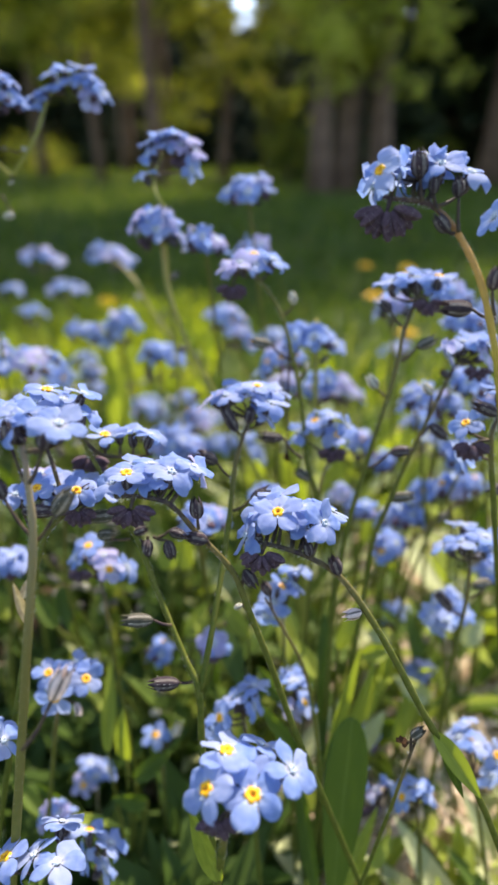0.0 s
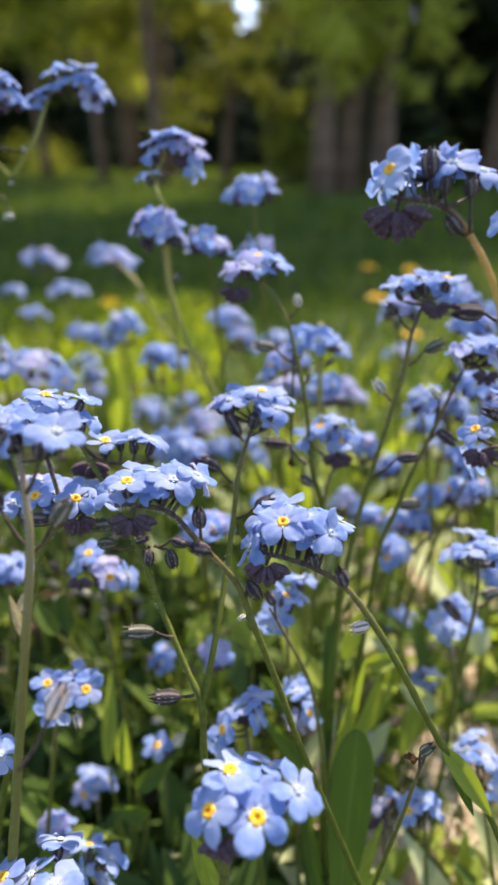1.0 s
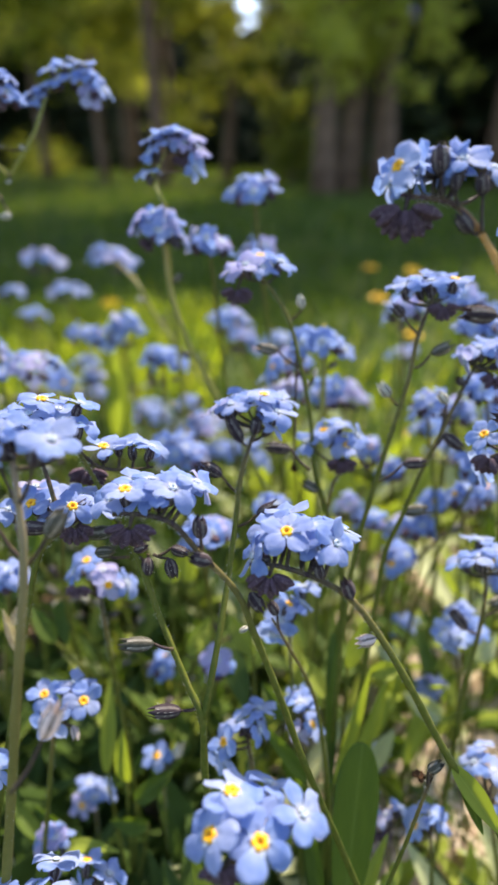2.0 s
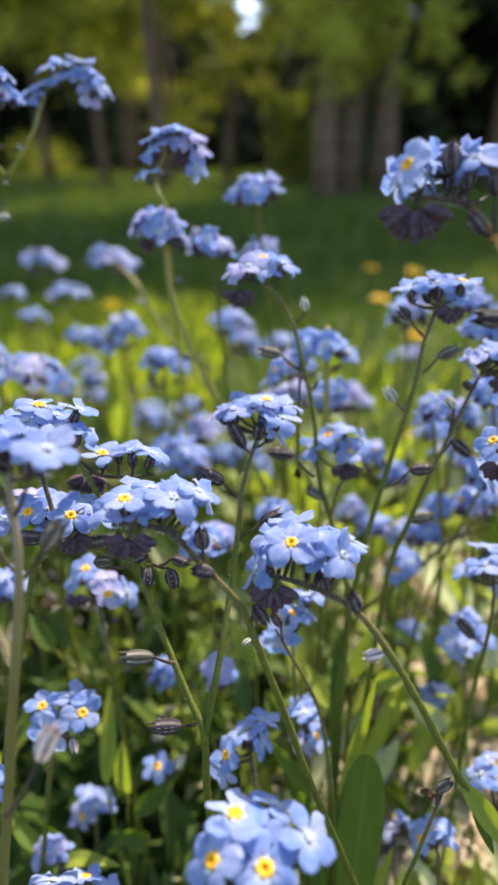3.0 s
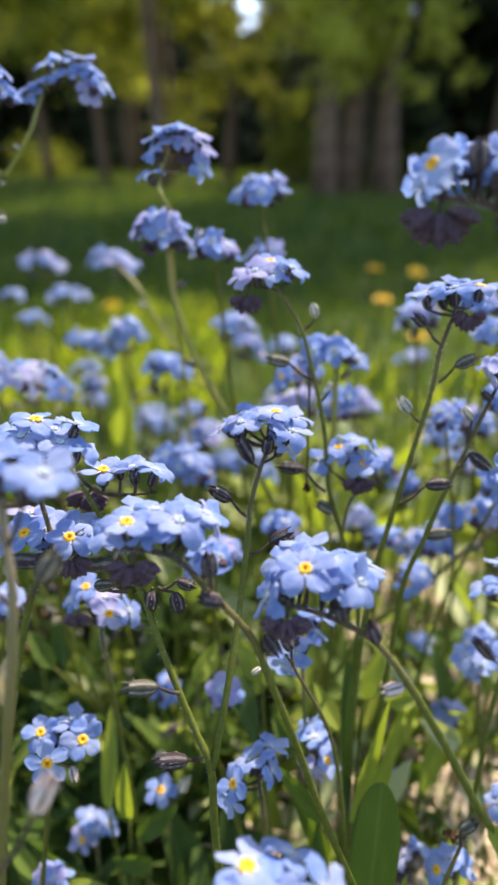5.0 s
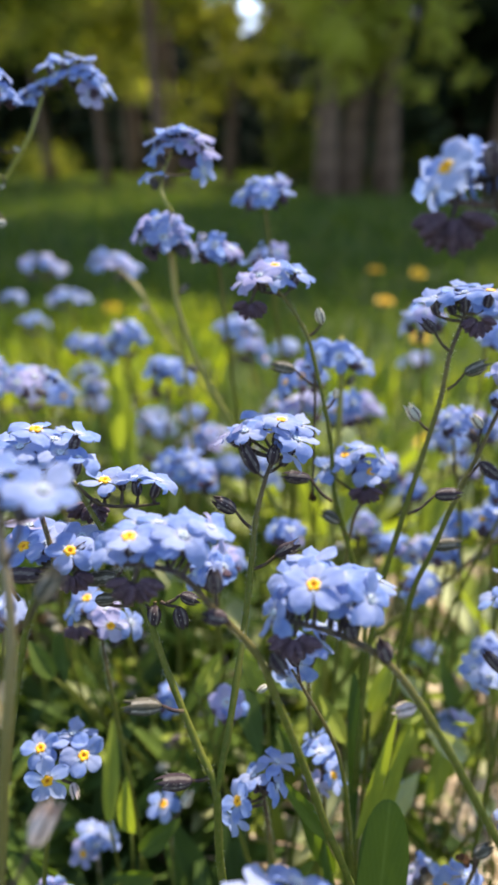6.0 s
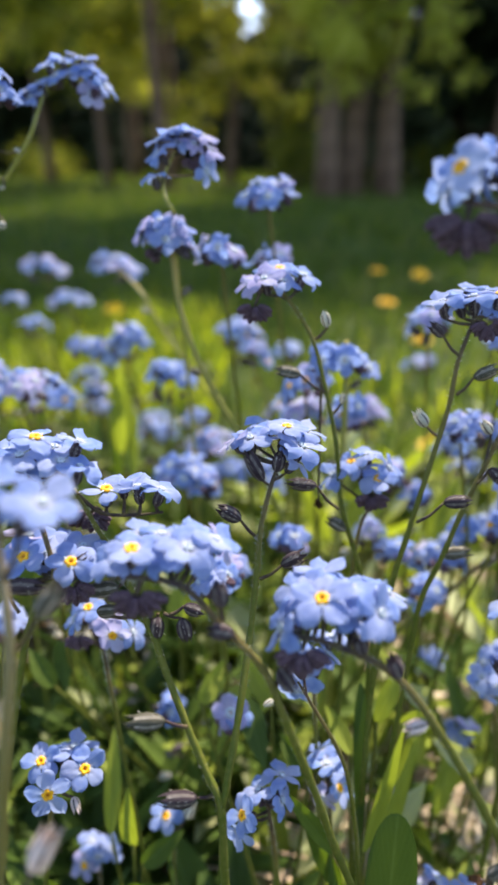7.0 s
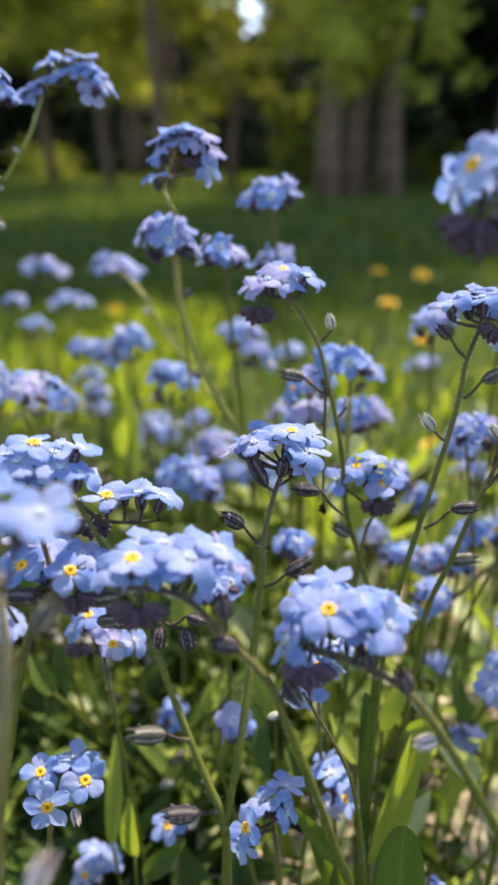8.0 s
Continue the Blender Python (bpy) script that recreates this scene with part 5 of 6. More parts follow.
pod(plant, (-37.4, 99.0, 94.2), (-38.3, 100.7, 96.3), (-40.5, 101.3, 96.5), "pink")
plant = sprig("pale lilac-blue forget-me-not flowers in half shade", (-28.9, 118.4, 0.0))
stem(plant, [(-28.9, 118.4, 0.0), (-33.4, 119.2, 85.1), (-34.5, 119.4, 104.9), (-35.2, 120.3, 114.3)], 0.55, 1.00)
flower(plant, (-32.6, 119.1, 118.8), (0.04, -0.99, 0.13), 8.2, "yellow", "lilac")
flower(plant, (-38.1, 123.0, 122.6), (-0.12, -0.18, 0.98), 8.0, "yellow", "blue")
flower(plant, (-29.1, 121.7, 117.4), (0.82, -0.23, 0.52), 8.0, "white", "blue")
flower(plant, (-34.7, 123.7, 119.3), (0.05, 0.19, 0.98), 8.0, "white", "lilac")
flower(plant, (-41.2, 122.8, 119.8), (-0.71, -0.38, 0.59), 7.6, "white", "blue")
coil(plant, (-39.7, 119.7, 117.7), 1.7)
plant = sprig("low forget-me-not with a dark gap between blue petals", (4.9, 100.2, 0.0))
stem(plant, [(4.9, 100.2, 0.0), (1.3, 102.3, 55.0), (-0.1, 103.2, 76.3), (-1.4, 103.4, 88.9)], 0.60, 1.00)
flower(plant, (-6.4, 99.3, 93.3), (-0.70, -0.38, 0.60), 8.4, "yellow", "blue")
flower(plant, (-3.3, 103.4, 95.1), (-0.43, 0.19, 0.88), 8.0, "white", "blue")
flower(plant, (1.2, 105.2, 96.6), (0.16, 0.33, 0.93), 8.2, "white", "blue")
flower(plant, (1.1, 101.9, 94.1), (0.85, -0.23, 0.47), 8.0, "white", "blue")
flower(plant, (-7.1, 99.3, 88.3), (-0.61, -0.79, 0.06), 7.6, "white", "blue")
coil(plant, (-1.2, 104.0, 92.7), 1.8)
plant = sprig("bright forget-me-not low in the patch at its edge", (-39.1, 63.8, 0.0))
stem(plant, [(-39.1, 63.8, 0.0), (-31.4, 62.6, 88.5), (-30.3, 62.4, 100.3)], 0.70, 1.00)
flower(plant, (-30.1, 60.9, 105.3), (-0.09, 0.26, 0.96), 9.6, "white", "blue")
flower(plant, (-34.7, 63.3, 103.3), (-0.50, 0.11, 0.86), 8.6, "white", "blue")
flower(plant, (-38.9, 62.5, 104.1), (-0.34, 0.14, 0.93), 8.4, "yellow", "blue")
flower(plant, (-31.7, 68.8, 103.4), (0.07, 0.70, 0.71), 7.6, "white", "blue")
plant = sprig("small forget-me-not beside the low flowers", (-33.7, 85.7, 0.0))
stem(plant, [(-33.7, 85.7, 0.0), (-34.0, 87.4, 53.6), (-34.0, 87.9, 66.7)], 0.50, 1.00)
flower(plant, (-34.4, 86.8, 74.1), (0.03, 0.59, 0.80), 7.8, "yellow", "blue")
flower(plant, (-29.9, 85.7, 71.6), (0.42, 0.36, 0.83), 8.0, "white", "blue")
flower(plant, (-35.7, 84.9, 67.5), (-0.64, -0.69, 0.34), 7.4, "white", "blue")
flower(plant, (-31.7, 84.6, 64.2), (0.79, 0.34, 0.51), 7.6, "white", "blue")
plant = sprig("white-tinged forget-me-not in deep shade", (-46.5, 123.4, 0.0))
stem(plant, [(-46.5, 123.4, 0.0), (-45.8, 124.8, 24.7), (-45.4, 125.7, 38.6)], 0.50, 1.00)
flower(plant, (-46.3, 125.5, 45.6), (-0.01, -0.00, 1.00), 8.0, "white", "blue")
flower(plant, (-41.1, 124.6, 43.6), (0.59, -0.04, 0.81), 7.6, "white", "blue")
flower(plant, (-48.3, 122.9, 39.8), (-0.31, -0.76, 0.58), 8.0, "yellow", "lilac")
flower(plant, (-44.2, 122.6, 43.9), (0.23, -0.97, 0.11), 7.4, "white", "blue")
plant = sprig("single small forget-me-not flower with a white bud", (-25.5, 121.6, 0.0))
stem(plant, [(-25.5, 121.6, 0.0), (-24.6, 120.9, 40.2), (-24.2, 120.5, 61.2)], 0.45, 1.00)
flower(plant, (-25.2, 118.9, 64.9), (0.02, -0.28, 0.96), 8.4, "yellow", "blue")
pod(plant, (-18.6, 119.4, 68.9), (-20.2, 118.3, 64.9), (-23.0, 117.4, 61.7), "pale")
plant = sprig("forget-me-not half hidden behind the stems", (14.7, 107.1, 0.0))
stem(plant, [(14.7, 107.1, 0.0), (8.9, 115.8, 92.2), (7.9, 117.3, 107.6)], 0.50, 1.00)
flower(plant, (7.7, 116.5, 115.6), (0.42, 0.04, 0.91), 8.0, "yellow", "blue")
flower(plant, (5.8, 116.0, 112.0), (-0.69, -0.68, 0.24), 9.0, "white", "blue")
flower(plant, (11.2, 120.6, 117.4), (0.15, 0.26, 0.95), 8.4, "white", "blue")
flower(plant, (3.9, 115.4, 108.3), (-0.43, -0.89, -0.18), 8.0, "white", "blue")
flower(plant, (10.5, 118.4, 114.9), (0.68, -0.01, 0.73), 7.6, "white", "blue")
plant = sprig("forget-me-not between the leaf blades", (18.2, 114.2, 0.0))
stem(plant, [(18.2, 114.2, 0.0), (13.0, 112.9, 66.2), (11.8, 112.6, 82.5)], 0.50, 1.00)
flower(plant, (10.8, 112.1, 91.3), (-0.16, 0.18, 0.97), 8.4, "white", "blue")
flower(plant, (13.7, 111.4, 84.7), (0.67, -0.30, 0.68), 8.0, "yellow", "blue")
flower(plant, (10.3, 111.3, 82.0), (-0.46, -0.88, -0.06), 7.6, "white", "lilac")
flower(plant, (9.7, 116.0, 90.2), (-0.47, 0.36, 0.81), 7.4, "white", "blue")
plant = sprig("violet-tinged forget-me-not by the broad leaf", (40.2, 109.4, 0.0))
stem(plant, [(40.2, 109.4, 0.0), (36.0, 109.0, 33.4), (33.9, 108.9, 50.0)], 0.50, 1.00)
flower(plant, (32.8, 108.7, 56.9), (-0.44, 0.47, 0.76), 7.6, "white", "lilac")
flower(plant, (29.5, 110.9, 57.0), (-0.88, 0.15, 0.45), 8.0, "white", "blue")
flower(plant, (37.0, 110.6, 56.4), (0.48, 0.34, 0.81), 7.2, "white", "blue")
coil(plant, (31.4, 106.9, 52.9), 1.8)
plant = sprig("small blue forget-me-not with a yellow eye over dry straw", (51.3, 107.4, 0.0))
stem(plant, [(51.3, 107.4, 0.0), (42.7, 100.6, 51.1), (40.5, 98.8, 64.3)], 0.50, 1.00)
flower(plant, (36.0, 97.8, 69.3), (-0.76, -0.21, 0.61), 7.8, "yellow", "blue")
flower(plant, (40.0, 99.6, 70.8), (-0.01, 0.38, 0.92), 8.0, "white", "blue")
flower(plant, (42.3, 99.6, 68.3), (0.68, -0.12, 0.72), 7.4, "white", "blue")
plant = sprig("forget-me-not over bare ground with bunched flowers", (71.7, 105.8, 0.0))
stem(plant, [(71.7, 105.8, 0.0), (59.2, 103.7, 50.8), (54.8, 103.0, 68.6)], 0.55, 1.00)
flower(plant, (50.0, 105.1, 80.6), (-0.66, 0.05, 0.75), 8.2, "white", "blue")
flower(plant, (54.4, 104.3, 78.7), (0.07, 0.20, 0.98), 8.4, "white", "blue")
flower(plant, (59.1, 103.3, 76.5), (0.25, -0.52, 0.81), 8.2, "yellow", "blue")
flower(plant, (58.6, 102.6, 70.2), (0.04, -0.99, 0.12), 8.0, "white", "blue")
flower(plant, (52.1, 108.7, 81.1), (-0.31, 0.45, 0.84), 7.6, "white", "blue")
plant = sprig("forget-me-not with downward blue flowers in the middle of the patch", (69.3, 135.3, 0.0))
stem(plant, [(69.3, 135.3, 0.0), (56.9, 134.3, 69.9), (53.6, 134.0, 88.8)], 0.50, 1.00)
flower(plant, (49.3, 132.5, 95.0), (-0.49, -0.05, 0.87), 8.4, "white", "blue")
flower(plant, (53.1, 131.5, 92.9), (-0.26, -0.96, -0.11), 8.2, "white", "blue")
flower(plant, (59.1, 134.1, 93.6), (0.45, -0.28, 0.85), 8.0, "white", "blue")
flower(plant, (50.6, 132.5, 90.1), (-0.70, -0.71, -0.10), 7.6, "white", "blue")
plant = sprig("forget-me-not at the rim with two open flowers", (-59.4, 68.9, 0.0))
stem(plant, [(-59.4, 68.9, 0.0), (-49.4, 79.2, 88.9), (-47.5, 81.1, 105.2)], 0.60, 1.00)
flower(plant, (-44.7, 79.8, 109.5), (0.67, 0.08, 0.73), 8.6, "white", "blue")
flower(plant, (-48.0, 82.4, 108.1), (-0.23, -0.05, 0.97), 8.6, "yellow", "blue")
plant = sprig("thin bent stalk with a withered brown flower and a grey bud", (13.7, 81.8, 0.0))
stem(plant, [(13.7, 81.8, 0.0), (24.2, 75.7, 85.9), (25.8, 74.8, 98.5), (27.5, 74.7, 110.4), (29.0, 75.4, 116.9)], 0.40, 1.00)
pod(plant, (29.6, 74.8, 118.4), (27.5, 74.7, 116.5), (27.6, 74.1, 113.9), "grey")
withered(plant, (26.2, 74.8, 115.5))
plant = sprig("slanting bare stalk crossing behind the sprigs", (-3.2, 160.4, 0.0))
stem(plant, [(-3.2, 160.4, 0.0), (25.5, 158.5, 69.9), (35.2, 158.0, 85.9), (45.1, 158.8, 94.9), (58.1, 161.2, 107.6), (69.3, 162.8, 115.9)], 0.80, 1.00)
pod(plant, (61.1, 160.9, 109.8), (56.2, 160.1, 106.3), (55.5, 160.3, 105.6), "grey")
pod(plant, (44.6, 157.6, 97.8), (48.2, 158.4, 97.8), (46.9, 158.4, 96.6), "pink")
plant = sprig("thin stalk with small closed calyces in the middle", (24.0, 94.3, 0.0))
stem(plant, [(24.0, 94.3, 0.0), (17.0, 99.2, 69.8), (15.3, 100.4, 87.1), (12.1, 100.9, 105.2), (5.7, 100.9, 119.8), (3.3, 100.9, 124.8)], 0.45, 1.00)
pod(plant, (-2.7, 89.5, 131.5), (-1.3, 90.4, 131.8), (0.4, 90.2, 130.1), "pale")
pod(plant, (2.7, 102.2, 128.0), (4.3, 101.6, 125.0), (4.7, 100.8, 122.0), "dark")
plant = sprig("leafy shoot with a broad leaf painted dark for shade", (18.5, 88.6, 0.0))
blade(plant, (18.7, 83.6, 45.1), (22.9, 100.2, 91.5), 9.4, "broad", True)
blade(plant, (16.4, 91.7, 43.6), (10.9, 105.3, 73.6), 4.0, "green", True)
blade(plant, (20.5, 90.6, 41.1), (32.5, 103.5, 57.6), 4.0, "bright", True)
plant = sprig("leafy shoot with pointed bright leaves", (21.8, 116.5, 0.0))
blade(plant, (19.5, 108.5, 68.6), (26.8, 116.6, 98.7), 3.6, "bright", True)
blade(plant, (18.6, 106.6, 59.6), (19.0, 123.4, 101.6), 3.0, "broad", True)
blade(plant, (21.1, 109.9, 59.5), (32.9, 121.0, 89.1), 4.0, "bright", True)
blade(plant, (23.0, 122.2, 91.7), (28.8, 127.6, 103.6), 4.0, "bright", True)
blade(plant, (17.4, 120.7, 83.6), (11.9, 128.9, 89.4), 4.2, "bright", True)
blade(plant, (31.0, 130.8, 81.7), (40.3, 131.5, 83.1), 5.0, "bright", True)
plant = sprig("upright leafy shoot in the middle of the patch", (2.7, 120.1, 0.0))
blade(plant, (12.2, 105.3, 73.6), (0.5, 105.3, 93.1), 3.4, "green", True)
blade(plant, (14.1, 105.3, 61.5), (6.0, 108.1, 79.9), 4.0, "green", True)
blade(plant, (-1.6, 118.9, 79.6), (-6.2, 129.5, 90.8), 6.0, "broad", True)
blade(plant, (9.2, 125.7, 70.3), (1.4, 133.4, 75.1), 5.0, "green", True)
blade(plant, (-0.2, 132.8, 85.9), (-7.4, 141.3, 92.7), 5.0, "bright", True)
blade(plant, (-17.3, 132.8, 85.9), (-10.6, 141.3, 92.7), 5.0, "bright", True)
plant = sprig("low leafy shoot with a pale leaf tip", (-35.3, 115.7, 0.0))
blade(plant, (-32.7, 115.5, 59.8), (-33.6, 117.0, 75.3), 4.6, "bright", True)
blade(plant, (-31.3, 116.7, 50.4), (-22.0, 119.9, 57.5), 5.0, "green", True)
blade(plant, (-39.1, 119.9, 57.5), (-39.4, 134.0, 76.6), 4.0, "bright", True)
blade(plant, (-45.3, 112.3, 40.5), (-57.6, 112.4, 52.9), 5.0, "green", True)
blade(plant, (-28.2, 114.2, 44.8), (-36.4, 110.8, 49.5), 5.0, "green", True)
plant = sprig("leafy shoot over the straw with rounded leaves", (47.3, 142.3, 0.0))
blade(plant, (47.5, 141.9, 33.2), (58.5, 154.7, 61.6), 6.0, "bright", True)
blade(plant, (53.7, 155.3, 38.6), (42.1, 166.4, 63.2), 5.0, "bright", True)
blade(plant, (48.6, 147.0, 32.3), (40.1, 146.4, 43.2), 8.0, "green", True)
blade(plant, (36.5, 144.9, 39.9), (47.5, 156.2, 64.9), 5.0, "bright", True)
blade(plant, (38.8, 110.3, 36.2), (29.2, 99.0, 35.5), 5.0, "bright", True)
blade(plant, (58.5, 154.5, 36.9), (60.3, 155.8, 64.1), 6.0, "bright", True)
plant = sprig("leafy shoot behind with long yellow-green blades", (-57.4, 248.8, 0.0))
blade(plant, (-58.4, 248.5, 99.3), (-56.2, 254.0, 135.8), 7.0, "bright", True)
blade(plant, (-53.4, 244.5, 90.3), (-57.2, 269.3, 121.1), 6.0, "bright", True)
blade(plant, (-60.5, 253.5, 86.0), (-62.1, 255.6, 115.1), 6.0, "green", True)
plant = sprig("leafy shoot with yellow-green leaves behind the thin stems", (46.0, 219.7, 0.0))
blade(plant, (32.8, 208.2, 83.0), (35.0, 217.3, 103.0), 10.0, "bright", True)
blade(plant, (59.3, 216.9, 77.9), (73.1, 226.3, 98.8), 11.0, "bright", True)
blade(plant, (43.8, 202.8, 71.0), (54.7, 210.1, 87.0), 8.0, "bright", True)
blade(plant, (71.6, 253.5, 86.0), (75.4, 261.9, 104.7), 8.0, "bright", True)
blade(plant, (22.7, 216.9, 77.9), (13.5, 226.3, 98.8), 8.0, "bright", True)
plant = sprig("leafy shoot with small leaves in the sun", (-29.4, 167.5, 0.0))
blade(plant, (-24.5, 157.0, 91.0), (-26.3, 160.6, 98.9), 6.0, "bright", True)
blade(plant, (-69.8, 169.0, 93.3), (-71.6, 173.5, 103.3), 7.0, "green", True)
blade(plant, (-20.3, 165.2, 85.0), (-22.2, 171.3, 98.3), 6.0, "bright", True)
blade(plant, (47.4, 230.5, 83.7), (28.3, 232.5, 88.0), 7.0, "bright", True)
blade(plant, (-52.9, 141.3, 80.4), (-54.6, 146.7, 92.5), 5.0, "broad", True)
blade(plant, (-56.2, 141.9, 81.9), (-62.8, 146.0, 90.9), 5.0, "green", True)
plant = sprig("leafy shoot over the straw with its sheen painted pale sage", (53.5, 142.5, 0.0))
blade(plant, (55.5, 140.5, 54.5), (45.1, 143.4, 60.8), 6.0, "pale", True)
blade(plant, (69.4, 155.4, 63.2), (76.8, 158.5, 69.9), 7.0, "pale", True)
blade(plant, (32.8, 127.0, 48.9), (39.4, 131.8, 59.4), 5.0, "pale", True)
blade(plant, (47.5, 155.4, 63.2), (38.3, 156.9, 66.6), 6.0, "pale", True)
blade(plant, (62.5, 134.1, 40.2), (55.5, 136.9, 46.5), 6.0, "pale", True)
head((-63.9, 182.9, 221.2), 5.9, 6.6, 8, 0.00, [(-67.7, 182.4, 215.3), (-77.1, 181.9, 199.6), (-87.6, 183.3, 173.6)])
head((0.2, 208.4, 197.5), 8.4, 5.3, 10, 0.15, [])
head((-25.4, 179.0, 188.4), 7.6, 6.1, 12, 0.15, [(-24.5, 182.2, 183.3), (-23.4, 183.0, 170.4), (-17.5, 183.6, 152.3), (-4.8, 184.1, 126.7), (11.7, 183.3, 86.2)])
head((-12.5, 188.2, 184.4), 7.4, 3.7, 9, 0.00, [])
head((-67.2, 308.0, 163.0), 15.7, 7.5, 14, 0.00, [(-47.2, 255.4, 163.1), (-41.1, 255.4, 151.0), (-29.0, 254.5, 132.0), (-5.3, 253.1, 97.3), (18.3, 251.6, 57.6)])
head((-115.3, 355.5, 156.5), 12.6, 7.9, 9, 0.40, [])
head((-100.0, 342.6, 142.4), 11.6, 7.0, 8, 0.00, [])
head((1.7, 218.6, 178.9), 6.7, 3.8, 6, 0.00, [])
head((-73.6, 271.7, 136.1), 8.9, 7.0, 8, 0.00, [])
head((-56.3, 268.8, 139.4), 9.3, 8.7, 10, 0.00, [])
head((-34.7, 234.7, 134.2), 9.5, 10.0, 12, 0.00, [])
head((-10.4, 276.3, 141.4), 11.5, 7.0, 9, 0.00, [])
head((-4.0, 264.8, 135.4), 6.8, 6.2, 6, 0.00, [])
head((-73.1, 192.2, 147.0), 12.8, 5.5, 12, 0.15, [])
head((-89.9, 214.1, 144.6), 5.0, 6.0, 5, 0.00, [])
head((-75.9, 287.4, 112.6), 6.9, 4.8, 4, 0.00, [])
head((-62.3, 355.5, 68.9), 12.2, 7.8, 7, 0.00, [])
head((-24.5, 278.2, 92.1), 11.0, 6.9, 8, 0.00, [])
head((-25.7, 195.0, 116.8), 10.8, 5.4, 11, 0.00, [])
head((17.5, 175.3, 158.2), 9.0, 5.7, 12, 0.00, [(19.8, 175.1, 150.5)])
head((10.5, 188.3, 148.2), 8.0, 4.5, 8, 0.10, [])
head((22.4, 186.5, 139.4), 6.3, 5.4, 8, 0.00, [])
head((11.4, 198.8, 135.1), 7.7, 5.8, 8, 0.30, [])
head((49.8, 210.3, 160.5), 7.7, 5.3, 8, 0.10, [])
head((66.7, 201.8, 165.9), 6.9, 5.0, 8, 0.00, [])
head((65.1, 183.5, 161.9), 6.8, 3.4, 7, 0.00, [])
head((47.9, 164.7, 144.5), 6.0, 4.0, 8, 0.00, [])
head((62.9, 163.5, 149.2), 6.7, 3.9, 8, 0.00, [])
head((63.9, 187.1, 133.4), 5.5, 5.5, 6, 0.20, [])
head((58.5, 157.0, 120.2), 5.3, 4.1, 5, 0.00, [])
head((49.8, 181.0, 95.6), 6.7, 3.8, 4, 0.00, [])
head((44.7, 168.6, 92.5), 5.0, 3.7, 3, 0.00, [])
head((55.7, 175.8, 108.3), 5.5, 4.6, 5, 0.00, [])
head((57.3, 148.8, 133.5), 4.5, 3.4, 4, 0.00, [])
head((32.0, 192.5, 96.8), 6.0, 5.0, 5, 0.00, [])
head((38.3, 190.9, 117.5), 4.8, 5.8, 5, 0.10, [])
head((46.0, 188.5, 112.3), 4.8, 4.8, 4, 0.30, [])
head((-12.5, 128.7, 125.6), 5.5, 3.4, 6, 0.00, [])
head((-9.2, 127.9, 87.4), 3.8, 4.5, 4, 0.50, [])
head((-28.6, 154.7, 61.6), 5.5, 3.7, 4, 0.00, [])
head((55.7, 151.7, 54.9), 5.5, 4.1, 4, 0.30, [])
head((-61.7, 132.8, 110.3), 2.9, 3.7, 4, 0.30, [])
head((38.3, 142.6, 34.9), 4.6, 5.5, 4, 0.20, [])
head((-80.4, 238.6, 125.9), 12.6, 5.7, 9, 0.00, [])
head((-45.5, 131.3, 131.2), 6.2, 4.1, 6, 0.00, [])
head((-33.6, 310.0, 89.6), 9.1, 6.0, 6, 0.00, [])
head((4.7, 155.8, 117.5), 4.9, 3.7, 5, 0.00, [])
head((52.2, 175.1, 58.3), 5.0, 6.0, 4, 0.00, [])
head((-50.0, 105.7, 50.2), 5.1, 2.9, 5, 0.30, [])
head((49.2, 282.9, 102.6), 8.2, 5.5, 5, 0.00, [])
head((83.0, 340.6, 108.9), 9.6, 6.4, 5, 0.20, [])
head((-139.6, 398.3, 115.2), 11.0, 7.3, 6, 0.00, [])
head((11.8, 323.7, 119.9), 9.1, 6.0, 6, 0.10, [])
head((-2.4, 218.2, 105.0), 8.8, 5.5, 7, 0.00, [])
head((78.4, 236.4, 96.7), 8.3, 6.0, 5, 0.00, [])
head((99.8, 258.9, 146.6), 7.1, 7.1, 6, 0.00, [])
head((-173.6, 454.9, 119.0), 12.4, 8.2, 6, 0.00, [])
head((-22.0, 231.5, 110.3), 9.2, 5.0, 8, 0.00, [])
head((-29.7, 210.0, 111.1), 7.6, 4.2, 7, 0.00, [])
head((-50.8, 289.1, 91.9), 9.7, 5.1, 5, 0.10, [])
head((-78.9, 303.0, 98.4), 8.8, 4.7, 4, 0.00, [])
head((-20.4, 190.1, 115.8), 6.2, 3.5, 6, 0.20, [])
head((32.5, 217.8, 128.4), 8.0, 5.5, 7, 0.20, [])
head((36.5, 173.2, 102.5), 5.5, 3.3, 4, 0.00, [])
head((72.9, 185.4, 105.3), 8.5, 4.6, 8, 0.00, [])
head((66.8, 222.3, 114.1), 8.8, 5.7, 7, 0.00, [])
head((51.1, 172.4, 100.8), 6.6, 3.3, 5, 0.00, [])
head((43.3, 160.2, 98.1), 5.9, 3.1, 5, 0.00, [])
head((84.5, 205.8, 126.2), 7.3, 5.2, 7, 0.00, [])
head((-11.8, 146.2, 115.7), 6.5, 3.7, 7, 0.00, [])
head((57.6, 144.3, 87.2), 6.6, 4.9, 6, 0.10, [])
head((78.6, 165.2, 85.0), 5.5, 3.3, 4, 0.10, [])
head((8.0, 282.9, 102.6), 8.2, 4.4, 5, 0.00, [])
head((-15.1, 245.5, 92.5), 8.4, 4.5, 5, 0.20, [])
head((-96.0, 347.6, 100.1), 9.9, 5.3, 4, 0.00, [])
plant = sprig("tall forget-me-not behind with an arched spray of pale blue flowers", (-80.0, 187.0, 0.0))
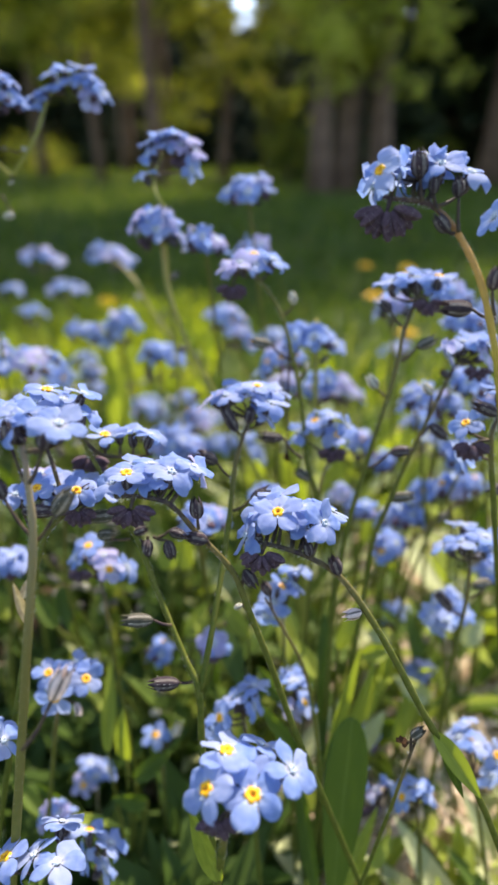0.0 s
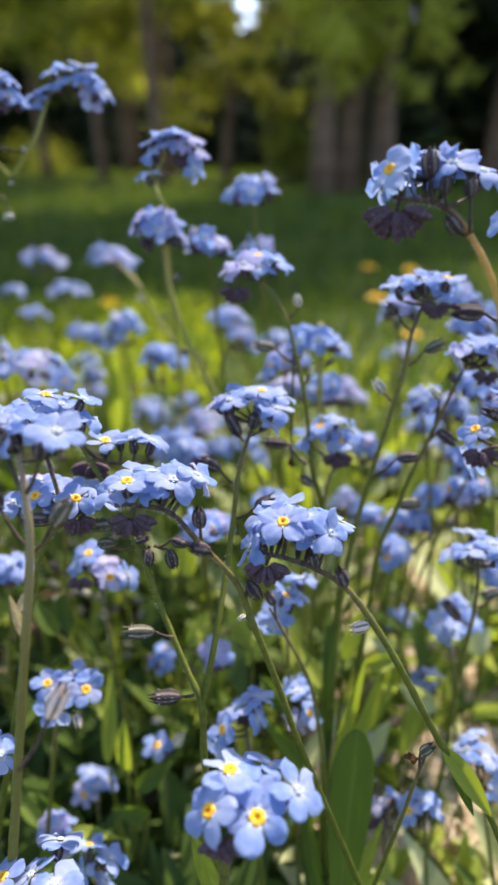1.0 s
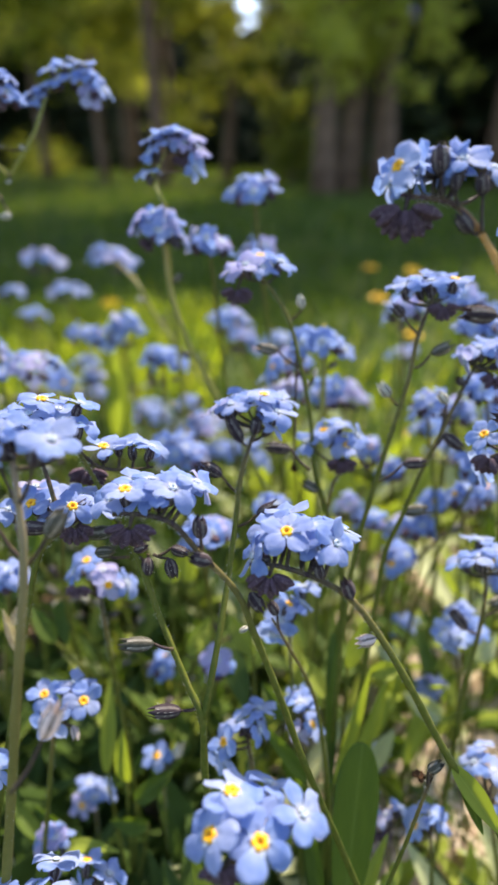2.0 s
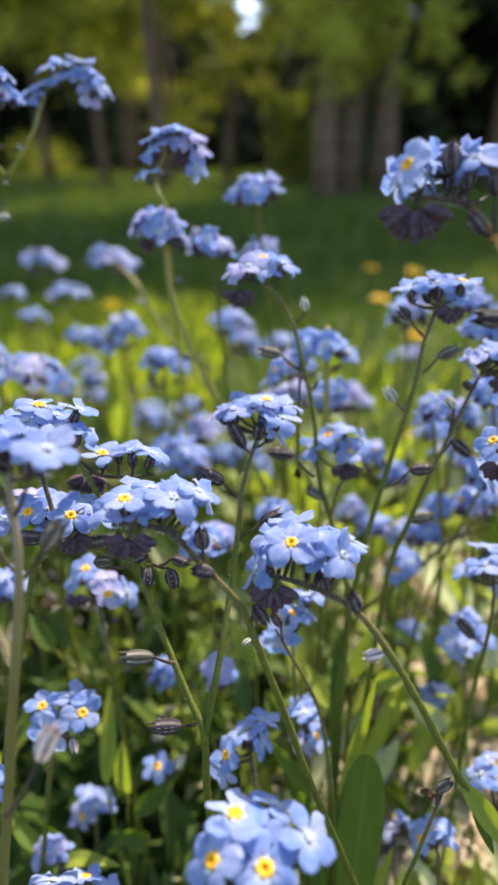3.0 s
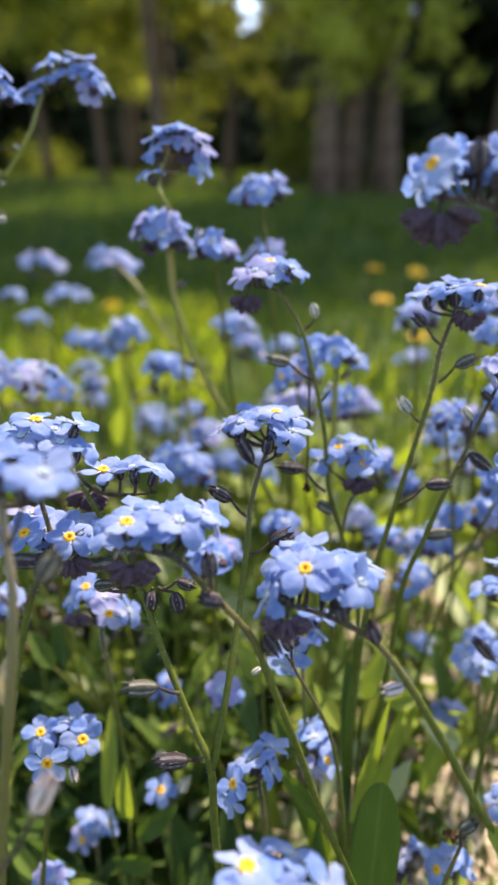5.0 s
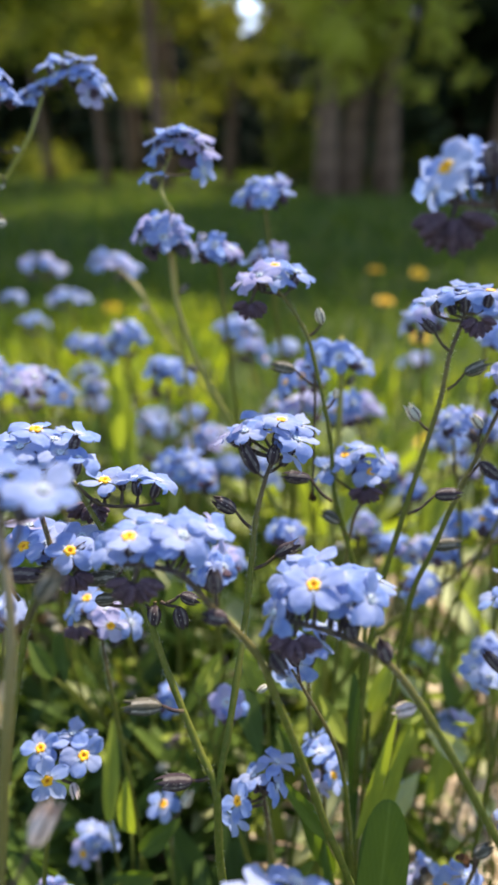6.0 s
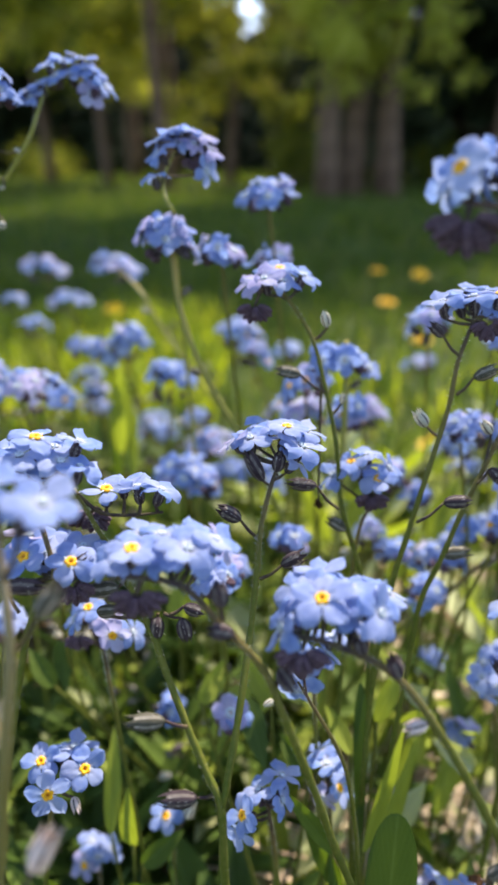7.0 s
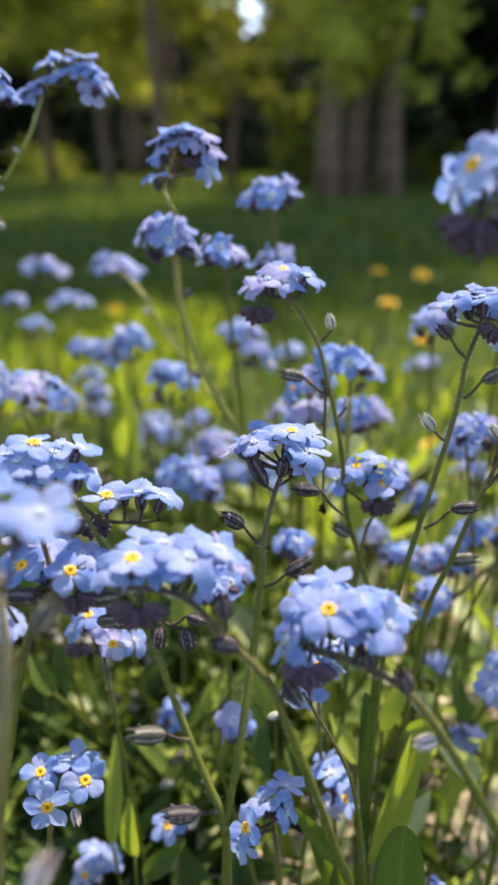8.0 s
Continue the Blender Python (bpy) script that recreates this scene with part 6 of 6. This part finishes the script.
stem(plant, [(-80.0, 187.0, 0.0), (-75.6, 186.9, 188.9), (-65.9, 188.6, 202.3), (-59.4, 190.6, 211.6), (-57.5, 193.0, 216.9), (-55.6, 198.0, 223.1), (-49.9, 199.0, 225.4), (-44.1, 198.0, 223.2)], 0.52, 0.8, STEM_PALE)
flower(plant, (-60.8, 195.2, 221.9), (-0.50, -0.20, 0.80), 7.8, "white", "blue")
flower(plant, (-57.3, 196.1, 223.9), (-0.40, -0.30, 0.90), 7.8, "white", "blue")
flower(plant, (-54.8, 197.9, 227.9), (-0.40, -0.20, 1.00), 7.8, "white", "blue")
flower(plant, (-51.1, 198.5, 229.0), (0.00, -0.10, 1.00), 7.8, "white", "blue")
flower(plant, (-46.4, 198.7, 229.4), (0.20, -0.10, 1.00), 7.8, "white", "blue")
flower(plant, (-49.0, 197.0, 225.9), (0.00, -0.50, 0.90), 7.8, "white", "blue")
flower(plant, (-42.9, 197.3, 226.4), (0.50, -0.20, 0.90), 7.8, "white", "blue")
flower(plant, (-40.7, 195.8, 223.0), (0.80, -0.30, 0.70), 7.8, "white", "blue")
flower(plant, (-44.0, 195.0, 221.3), (0.30, -0.80, 0.20), 7.8, "white", "lilac")
flower(plant, (-53.0, 196.9, 225.6), (-0.30, -0.60, 0.90), 7.8, "white", "blue")
flower(plant, (-45.4, 197.5, 226.9), (0.20, -0.40, 1.00), 7.8, "white", "blue")
flower(plant, (-59.2, 194.7, 220.7), (-0.30, -0.50, 0.80), 7.8, "white", "blue")
coil(plant, (-44.8, 195.3, 222.0), 1.6)
pod(plant, (-62.0, 186.2, 209.1), (-60.5, 185.8, 208.2), (-60.8, 186.2, 209.1), "pale")
pod(plant, (-65.6, 182.1, 200.1), (-64.2, 182.4, 200.7), (-64.8, 183.3, 202.6), "pale")
pod(plant, (-67.6, 186.2, 209.1), (-65.7, 186.0, 208.7), (-61.7, 185.8, 208.2), "grey")
pod(plant, (-67.0, 178.5, 192.0), (-63.9, 178.6, 192.3), (-67.3, 180.9, 197.4), "pale")
plant = sprig("tall forget-me-not behind with a drooping spray turning lilac", (-22.0, 203.0, 0.0))
stem(plant, [(-22.0, 203.0, 0.0), (-23.4, 202.5, 118.9), (-24.7, 198.4, 158.4), (-25.2, 191.3, 191.3), (-22.8, 174.3, 195.0), (-25.2, 176.5, 199.7), (-23.7, 179.2, 205.8), (-20.2, 180.9, 209.5), (-16.3, 179.8, 207.2)], 0.52, 0.8, STEM_PALE)
flower(plant, (-25.9, 178.1, 210.6), (-0.50, -0.20, 0.90), 7.6, "white", "blue")
flower(plant, (-26.2, 176.6, 207.4), (-0.70, -0.40, 0.60), 7.6, "white", "blue")
flower(plant, (-23.0, 178.9, 212.5), (-0.20, -0.10, 1.00), 7.6, "white", "blue")
flower(plant, (-19.2, 178.8, 212.2), (0.10, -0.10, 1.00), 7.6, "white", "blue")
flower(plant, (-15.7, 178.3, 211.2), (0.40, -0.20, 0.90), 7.6, "white", "lilac")
flower(plant, (-14.1, 177.1, 208.5), (0.70, -0.30, 0.80), 7.6, "white", "lilac")
flower(plant, (-14.8, 175.0, 203.7), (0.50, -0.60, 0.10), 7.6, "white", "blue")
flower(plant, (-26.8, 174.5, 202.8), (-0.20, 0.10, 1.00), 7.6, "white", "blue")
flower(plant, (-21.3, 177.9, 210.1), (0.00, -0.50, 0.90), 7.6, "white", "blue")
flower(plant, (-17.7, 177.6, 209.6), (0.30, -0.50, 0.80), 7.6, "white", "lilac")
flower(plant, (-20.7, 178.7, 212.0), (0.00, 0.10, 1.00), 7.6, "white", "blue")
coil(plant, (-18.1, 177.2, 206.2), 1.5)
